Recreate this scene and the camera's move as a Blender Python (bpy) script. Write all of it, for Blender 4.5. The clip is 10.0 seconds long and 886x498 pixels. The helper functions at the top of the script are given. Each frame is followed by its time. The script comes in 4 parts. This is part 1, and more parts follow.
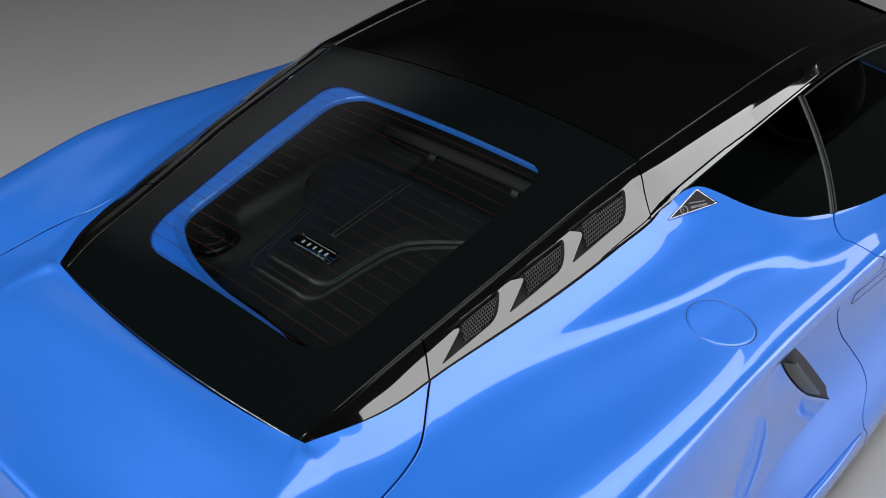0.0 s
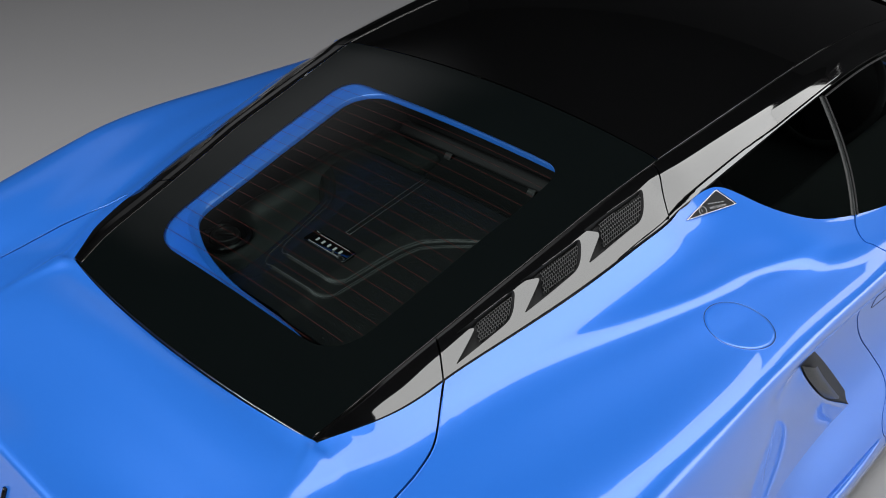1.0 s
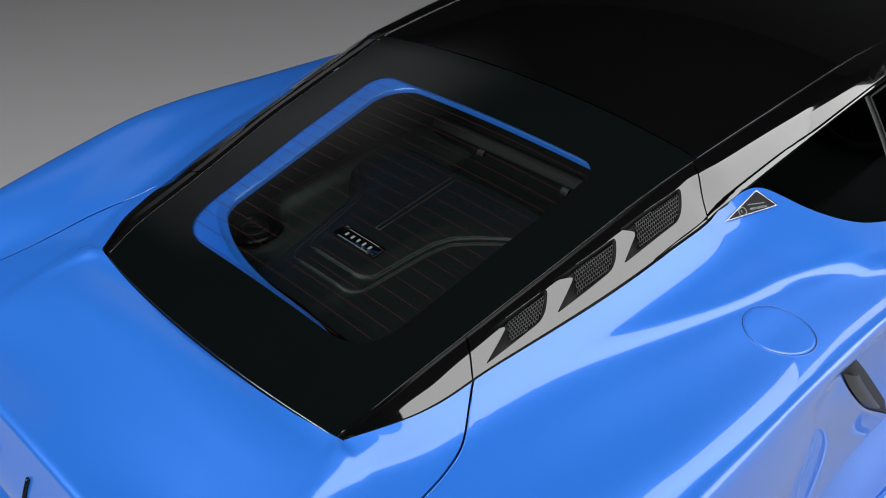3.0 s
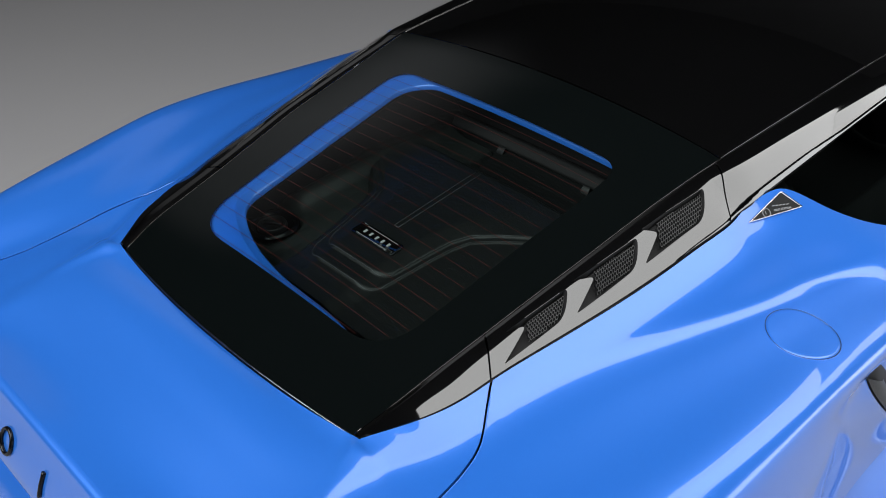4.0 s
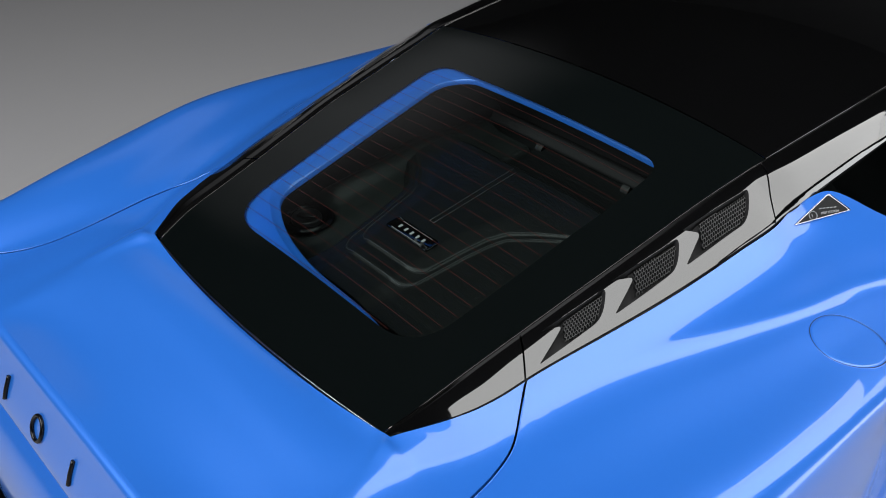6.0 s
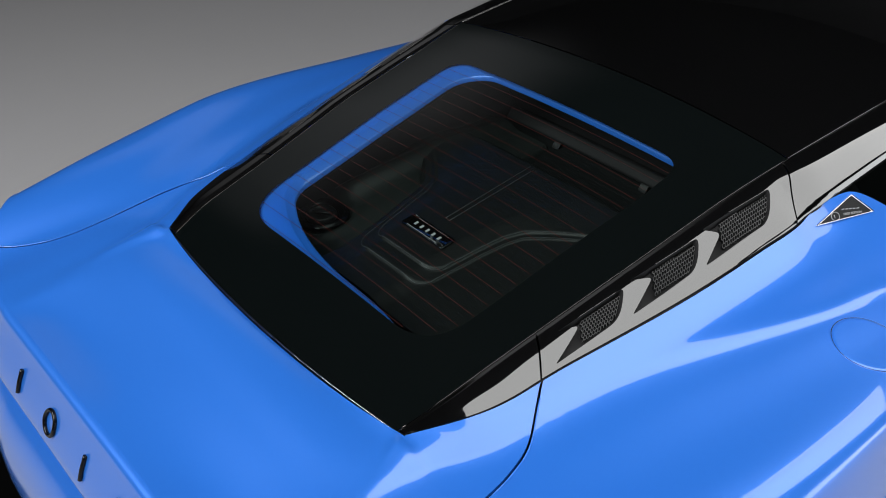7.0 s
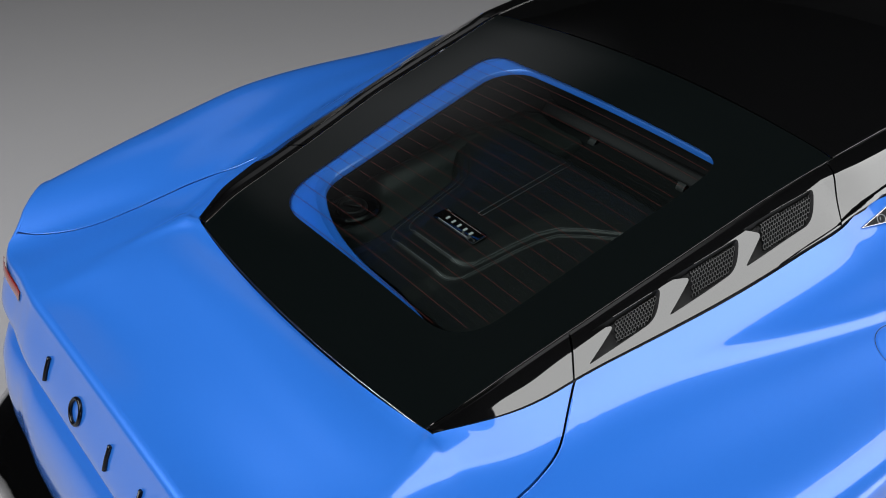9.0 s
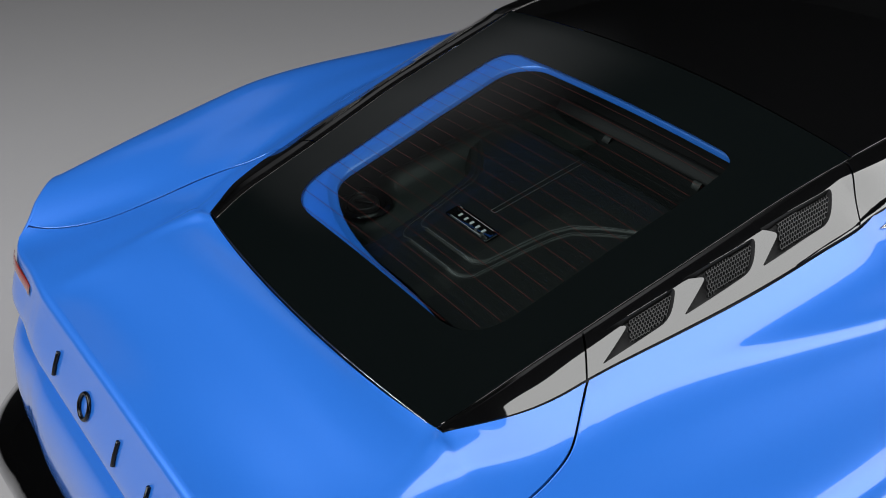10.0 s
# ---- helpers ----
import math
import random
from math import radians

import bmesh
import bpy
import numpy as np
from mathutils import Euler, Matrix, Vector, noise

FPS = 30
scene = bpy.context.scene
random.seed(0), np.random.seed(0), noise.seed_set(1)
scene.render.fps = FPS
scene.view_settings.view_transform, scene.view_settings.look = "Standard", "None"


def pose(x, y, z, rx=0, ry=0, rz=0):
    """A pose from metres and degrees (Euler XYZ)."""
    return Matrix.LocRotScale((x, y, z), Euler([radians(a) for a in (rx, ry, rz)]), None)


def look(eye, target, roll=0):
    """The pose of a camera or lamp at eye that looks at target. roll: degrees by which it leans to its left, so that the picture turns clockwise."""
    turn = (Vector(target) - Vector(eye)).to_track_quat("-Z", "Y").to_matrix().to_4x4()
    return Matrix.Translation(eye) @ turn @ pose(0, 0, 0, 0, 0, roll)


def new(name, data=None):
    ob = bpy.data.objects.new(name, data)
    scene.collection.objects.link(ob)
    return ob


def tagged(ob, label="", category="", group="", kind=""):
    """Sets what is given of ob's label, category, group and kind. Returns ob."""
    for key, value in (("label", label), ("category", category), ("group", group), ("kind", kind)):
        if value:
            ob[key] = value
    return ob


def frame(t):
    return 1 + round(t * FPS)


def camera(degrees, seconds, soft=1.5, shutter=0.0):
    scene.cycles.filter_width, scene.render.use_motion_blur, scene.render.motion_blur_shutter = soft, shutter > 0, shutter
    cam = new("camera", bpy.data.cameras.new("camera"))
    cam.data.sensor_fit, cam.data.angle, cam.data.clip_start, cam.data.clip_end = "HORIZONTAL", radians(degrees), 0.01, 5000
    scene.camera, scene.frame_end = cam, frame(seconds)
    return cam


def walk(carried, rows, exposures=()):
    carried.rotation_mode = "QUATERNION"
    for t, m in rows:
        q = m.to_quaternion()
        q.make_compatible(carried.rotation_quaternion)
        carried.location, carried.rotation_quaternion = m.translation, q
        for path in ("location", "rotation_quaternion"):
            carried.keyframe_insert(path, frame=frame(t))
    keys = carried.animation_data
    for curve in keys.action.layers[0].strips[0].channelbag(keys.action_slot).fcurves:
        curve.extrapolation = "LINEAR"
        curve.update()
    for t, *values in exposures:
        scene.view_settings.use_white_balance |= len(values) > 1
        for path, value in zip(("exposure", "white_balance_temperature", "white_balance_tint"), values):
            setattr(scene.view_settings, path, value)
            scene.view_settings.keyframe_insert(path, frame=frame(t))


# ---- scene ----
cam = camera(50.0, 10.0, soft=1.0)
# seconds, place in metres, yaw, pitch, roll in degrees; the car's tail points to -y, its plane of symmetry is x = 0
ROWS = [
    (0.0, 1.3996, -1.6705, 2.1684, 41.618, -33.873, 0.389),
    (0.5, 1.3953, -1.6670, 2.1635, 42.143, -33.880, 0.361),
    (1.0, 1.3895, -1.6614, 2.1570, 42.670, -33.896, 0.332),
    (1.5, 1.3844, -1.6581, 2.1516, 43.138, -33.900, 0.301),
    (2.0, 1.3781, -1.6528, 2.1440, 43.646, -33.907, 0.297),
    (2.5, 1.3716, -1.6484, 2.1360, 44.145, -33.887, 0.279),
    (4.0, 1.3526, -1.6379, 2.1182, 45.949, -33.970, 0.232),
    (4.5, 1.3476, -1.6348, 2.1141, 46.566, -34.013, 0.212),
    (5.0, 1.3418, -1.6316, 2.1083, 47.206, -34.036, 0.179),
    (5.5, 1.3365, -1.6289, 2.1027, 47.781, -34.052, 0.162),
    (7.0, 1.3182, -1.6190, 2.0834, 49.356, -34.122, 0.140),
    (7.5, 1.3115, -1.6160, 2.0777, 49.877, -34.168, 0.142),
    (8.0, 1.3049, -1.6136, 2.0724, 50.425, -34.218, 0.141),
    (8.5, 1.2996, -1.6102, 2.0669, 50.938, -34.271, 0.118),
    (9.0, 1.2934, -1.6067, 2.0597, 51.428, -34.282, 0.113),
    (9.5, 1.2882, -1.6036, 2.0534, 51.839, -34.304, 0.113),
    (10.0, 1.2820, -1.6005, 2.0462, 52.234, -34.333, 0.137),
]
walk(cam, [(t, pose(x, y, z, 90 + pitch, 0, yaw) @ pose(0, 0, 0, 0, 0, roll)) for t, x, y, z, yaw, pitch, roll in ROWS])

# ---- light: a dark studio with long softboxes ----
world = bpy.data.worlds.new("studio")
scene.world = world
world.use_nodes = True
world.node_tree.nodes["Background"].inputs[0].default_value = (0.55, 0.57, 0.6, 1)
world.node_tree.nodes["Background"].inputs[1].default_value = 0.011


def softbox(name, eye, target, width, height, watts, colour=(1, 1, 1)):
    lamp = bpy.data.lights.new(name, "AREA")
    lamp.shape, lamp.size, lamp.size_y, lamp.energy, lamp.color = "RECTANGLE", width, height, watts, colour
    ob = new(name, lamp)
    ob.matrix_world = look(eye, target)
    return ob


softbox("overhead_softbox", (1.36, 1.00, 3.7), (1.36, 0.95, 0.0), 1.84, 4.9, 89, (0.975, 0.98, 0.975))
softbox("side_softbox", (4.6, 3.2, 1.15), (0.4, 3.2, 1.15), 10.6, 1.85, 205, (0.95, 0.98, 1.0))
softbox("front_softbox", (1.71, 5.137, 3.644), (1.71, 5.087, -0.056), 0.70, 3.37, 21, (0.975, 0.98, 0.975))
hazy = softbox("far_softbox", (-4.4, 1.3, 4.1), (-0.3, -0.5, 1.0), 5.5, 2.4, 2.6, (0.96, 0.97, 1.0))
softbox("rear_softbox", (-0.6, -4.2, 4.6), (0, -0.3, 0.8), 5.0, 3.0, 335, (0.985, 0.985, 0.985))
scene.view_settings.exposure = 0.0
# the far softbox is brightest in its middle and fades to its rim
hazy.data.use_nodes = True
tree = hazy.data.node_tree
place, split, glow = tree.nodes.new("ShaderNodeNewGeometry"), tree.nodes.new("ShaderNodeSeparateXYZ"), tree.nodes["Emission"]
tree.links.new(place.outputs["Parametric"], split.inputs[0])
falls = []
for axis in ("X", "Y"):
    fade = tree.nodes.new("ShaderNodeMath")
    fade.operation = "PINGPONG"
    fade.inputs[1].default_value = 0.5
    tree.links.new(split.outputs[axis], fade.inputs[0])
    ramp = tree.nodes.new("ShaderNodeMapRange")
    ramp.interpolation_type = "SMOOTHERSTEP"
    ramp.inputs["From Max"].default_value = 0.5
    ramp.inputs["To Max"].default_value = 2.0
    tree.links.new(fade.outputs[0], ramp.inputs["Value"])
    falls.append(ramp)
both = tree.nodes.new("ShaderNodeMath")
both.operation = "MULTIPLY"
for i, ramp in enumerate(falls):
    tree.links.new(ramp.outputs[0], both.inputs[i])
tree.links.new(both.outputs[0], glow.inputs["Strength"])


# ---- materials ----
def material(name, colour, rough=0.5, metal=0.0, coat=0.0, spec=0.5, coat_rough=0.03, grain=0.0, scale=400.0, bump=0.0, mottle=0.0, mottle_scale=3.0, coat_ior=1.5):
    m = bpy.data.materials.new(name)
    m.use_nodes = True
    nt = m.node_tree
    b = nt.nodes["Principled BSDF"]
    b.inputs["Base Color"].default_value = (*colour, 1)
    b.inputs["Roughness"].default_value, b.inputs["Metallic"].default_value = rough, metal
    b.inputs["Coat Weight"].default_value, b.inputs["Coat Roughness"].default_value = coat, coat_rough
    b.inputs["Specular IOR Level"].default_value = spec
    b.inputs["Coat IOR"].default_value = coat_ior
    if grain or mottle or bump:
        tc = nt.nodes.new("ShaderNodeTexCoord")
        fine = nt.nodes.new("ShaderNodeTexNoise")
        fine.inputs["Scale"].default_value = scale
        wide = nt.nodes.new("ShaderNodeTexNoise")
        wide.inputs["Scale"].default_value, wide.inputs["Detail"].default_value = mottle_scale, 4
        for n in (fine, wide):
            nt.links.new(tc.outputs["Object"], n.inputs["Vector"])
        a = nt.nodes.new("ShaderNodeMath")
        a.operation = "MULTIPLY_ADD"
        nt.links.new(fine.outputs["Fac"], a.inputs[0])
        a.inputs[1].default_value, a.inputs[2].default_value = grain, 1 - grain / 2 - mottle / 2
        w = nt.nodes.new("ShaderNodeMath")
        w.operation = "MULTIPLY_ADD"
        nt.links.new(wide.outputs["Fac"], w.inputs[0])
        w.inputs[1].default_value = mottle
        nt.links.new(a.outputs[0], w.inputs[2])
        mul = nt.nodes.new("ShaderNodeVectorMath")
        mul.operation = "SCALE"
        mul.inputs[0].default_value = colour
        nt.links.new(w.outputs[0], mul.inputs["Scale"])
        nt.links.new(mul.outputs[0], b.inputs["Base Color"])
        if bump:
            bp = nt.nodes.new("ShaderNodeBump")
            bp.inputs["Strength"].default_value, bp.inputs["Distance"].default_value = bump, 0.001
            nt.links.new(fine.outputs["Fac"], bp.inputs["Height"])
            nt.links.new(bp.outputs[0], b.inputs["Normal"])
    return m


BLUE = material("blue_paint", (0.024, 0.182, 0.74), 0.38, 0.25, 1.0, 0.5, 0.02, 0.10, 2500, 0.0, 0.05, 2.0, coat_ior=1.62)
GLOSS = material("gloss_black", (0.0016, 0.0016, 0.0017), 0.05, 0, 1.0, 0.75, 0.012, 0.2, 900, 0.0, 0.2, 4, coat_ior=1.62)
FRIT = material("black_printed_glass", (0.0024, 0.0036, 0.0037), 0.05, 0, 0, 0.5, 0.02, 0.2, 600, 0.0, 0.2, 5)
SEAL = material("black_rubber", (0.003, 0.003, 0.0035), 0.7, grain=0.3, scale=700, mottle=0.2)
PLASTIC = material("dark_grained_plastic", (0.0052, 0.0064, 0.0064), 0.38, grain=0.3, scale=900, bump=0.25, mottle=0.3)
MOULDED = material("grey_moulded_plastic", (0.013, 0.0165, 0.0155), 0.38, grain=0.3, scale=900, bump=0.2, mottle=0.3)
GRILLE = material("black_grille_plastic", (0.006, 0.0064, 0.0068), 0.36, grain=0.2, scale=900, mottle=0.2)
DARK = material("dark_cavity", (0.006, 0.006, 0.007), 0.7, grain=0.3, scale=300, mottle=0.3)
INKBLACK = material("satin_black_plastic", (0.0025, 0.0025, 0.003), 0.22, 0, 0, 0.35, grain=0.2, scale=600, mottle=0.2)
CHROME = material("bright_metal", (0.75, 0.76, 0.78), 0.18, 1.0, grain=0.05, scale=900, mottle=0.05)
RED = material("red_lens", (0.22, 0.008, 0.005), 0.12, 0, 1.0, grain=0.1, scale=300, mottle=0.1)
WIRE = material("heater_wire", (0.085, 0.012, 0.010), 0.5, grain=0.1, scale=300)
GREYINK = material("silver_print", (0.44, 0.45, 0.46), 0.4, 0.0, grain=0.05, scale=300)
FLOORM = material("studio_floor_paint", (0.412, 0.409, 0.420), 0.55, grain=0.06, scale=220, bump=0.03, mottle=0.08, mottle_scale=0.8)
SATIN = material("satin_dark_metal", (0.10, 0.105, 0.11), 0.3, 0.6, grain=0.1, scale=600, mottle=0.1)
RUBBER = material("tyre_rubber", (0.012, 0.012, 0.012), 0.75, grain=0.3, scale=400, bump=0.2, mottle=0.3)
ALLOY = material("dark_alloy", (0.08, 0.08, 0.085), 0.3, 0.9, grain=0.05, scale=400, mottle=0.1)
TRIM = material("dark_upholstery", (0.024, 0.027, 0.027), 0.8, grain=0.4, scale=500, bump=0.3, mottle=0.3)


def glass_material(name, colour, rough=0.0):
    m = bpy.data.materials.new(name)
    m.use_nodes = True
    nt = m.node_tree
    nt.nodes.remove(nt.nodes["Principled BSDF"])
    gl, tr, mx, fr = (nt.nodes.new("ShaderNode" + k) for k in ("BsdfGlossy", "BsdfTransparent", "MixShader", "Fresnel"))
    gl.inputs["Roughness"].default_value = 0.01
    tr.inputs["Color"].default_value = (*colour, 1)
    fr.inputs["IOR"].default_value = 1.5
    nt.links.new(fr.outputs[0], mx.inputs[0])
    nt.links.new(tr.outputs[0], mx.inputs[1])
    nt.links.new(gl.outputs[0], mx.inputs[2])
    nt.links.new(mx.outputs[0], nt.nodes["Material Output"].inputs[0])
    return m


PANE = glass_material("tinted_rear_glass", (0.57, 0.66, 0.635))
SIDEPANE = glass_material("dark_side_glass", (0.44, 0.49, 0.48))


# ---- building blocks ----
def part(name, bm, mat, parent=None, label="", smooth=True, out=None):
    me = bpy.data.meshes.new(name)
    bmesh.ops.recalc_face_normals(bm, faces=bm.faces)
    if out is not None and sum(f.normal.dot(f.calc_center_median() - Vector(out)) * f.calc_area() for f in bm.faces) < 0:
        bmesh.ops.reverse_faces(bm, faces=bm.faces)
    bm.to_mesh(me)
    bm.free()
    me.materials.append(mat)
    if smooth:
        me.polygons.foreach_set("use_smooth", [True] * len(me.polygons))
    ob = new(name, me)
    ob.parent = parent
    if label:
        ob["label"] = label
    return ob


def thicken(ob, metres):
    """Turns the open edges of a panel inwards, so that it has an edge of that depth."""
    bm = bmesh.new()
    bm.from_mesh(ob.data)
    bm.normal_update()
    turned = []
    for e in [e for e in bm.edges if e.is_boundary]:
        f = e.link_faces[0]
        a, b = e.verts
        turned.append((a.co.copy(), b.co.copy(), a.co - f.normal * metres, b.co - f.normal * metres))
    for a, b, c, d in turned:
        bm.faces.new([bm.verts.new(p) for p in (a, b, d, c)])
    n = len(bm.faces)
    bm.to_mesh(ob.data)
    bm.free()
    ob.data.polygons.foreach_set("use_smooth", [i < n - len(turned) for i in range(n)])
    return ob


def thing(name, label, category, group="", kind=""):
    return tagged(new(name), label, category, group, kind)


def grid(bm, rows, closed=False):
    """Faces between rows of points of equal length."""
    vs = [[bm.verts.new(p) for p in r] for r in rows]
    for a, b in zip(vs, vs[1:]):
        n = len(a)
        for i in range(n if closed else n - 1):
            j = (i + 1) % n
            bm.faces.new((a[i], a[j], b[j], b[i]))
    return vs


def weld(bm, dist=0.0004):
    bmesh.ops.remove_doubles(bm, verts=bm.verts, dist=dist)
    return bm


def box(bm, size, m=None, bevel=0.0):
    r = bmesh.ops.create_cube(bm, size=1.0, matrix=(m or Matrix()) @ Matrix.Diagonal((*size, 1)))
    if bevel:
        es = list({e for v in r["verts"] for e in v.link_edges})
        bmesh.ops.bevel(bm, geom=es, offset=bevel, segments=3, profile=0.5, affect="EDGES")


def tube(bm, pts, radius, sides=8, caps=True):
    pts = [Vector(p) for p in pts]
    rows = []
    for i, p in enumerate(pts):
        d = (pts[min(i + 1, len(pts) - 1)] - pts[max(i - 1, 0)]).normalized()
        a = d.cross(Vector((0, 0, 1)))
        a = (a if a.length > 1e-4 else d.cross(Vector((0, 1, 0)))).normalized()
        b = d.cross(a)
        r = radius(i / (len(pts) - 1)) if callable(radius) else radius
        rows.append([p + r * (math.cos(k * math.tau / sides) * a + math.sin(k * math.tau / sides) * b) for k in range(sides)])
    vs = grid(bm, rows, closed=True)
    if caps:
        bm.faces.new(vs[0])
        bm.faces.new(vs[-1])


def curve(*knots):
    """A smooth curve through knots (y, a, b, ...): gives (a, b, ...) at y."""
    k = np.array(sorted(knots), float)
    y, v = k[:, 0], k[:, 1:]
    slope = np.diff(v, axis=0) / np.diff(y)[:, None]
    h = np.diff(y)
    m = np.vstack([slope[:1], (slope[:-1] * h[1:, None] + slope[1:] * h[:-1, None]) / (h[:-1] + h[1:])[:, None], slope[-1:]])

    def at(t):
        if t <= y[0]:
            return v[0] + m[0] * (t - y[0])
        if t >= y[-1]:
            return v[-1] + m[-1] * (t - y[-1])
        i = int(np.searchsorted(y, t, "right")) - 1
        d, s = h[i], (t - y[i]) / h[i]
        return (2 * s**3 - 3 * s**2 + 1) * v[i] + (s**3 - 2 * s**2 + s) * d * m[i] + (3 * s**2 - 2 * s**3) * v[i + 1] + (s**3 - s**2) * d * m[i + 1]

    return at


def eased(line, sigma, y0=-1.35, y1=1.65, step=0.005):
    """The same line with its small unevenness taken out over sigma metres."""
    reach = int(4 * sigma / step)
    ys = np.arange(y0 - 4 * sigma, y1 + 4 * sigma + step, step)
    v = np.array([line(t) for t in ys])
    w = np.exp(-0.5 * (np.arange(-reach, reach + 1) * step / sigma) ** 2)
    w /= w.sum()
    v = np.stack([np.convolve(np.pad(c, reach, mode="edge"), w, "valid") for c in v.T])
    return lambda t: np.array([np.interp(t, ys, c) for c in v])


def step(t):
    t = min(1.0, max(0.0, t))
    return t * t * (3 - 2 * t)


def span(a, b, n):
    return [a + (b - a) * i / n for i in range(n + 1)]


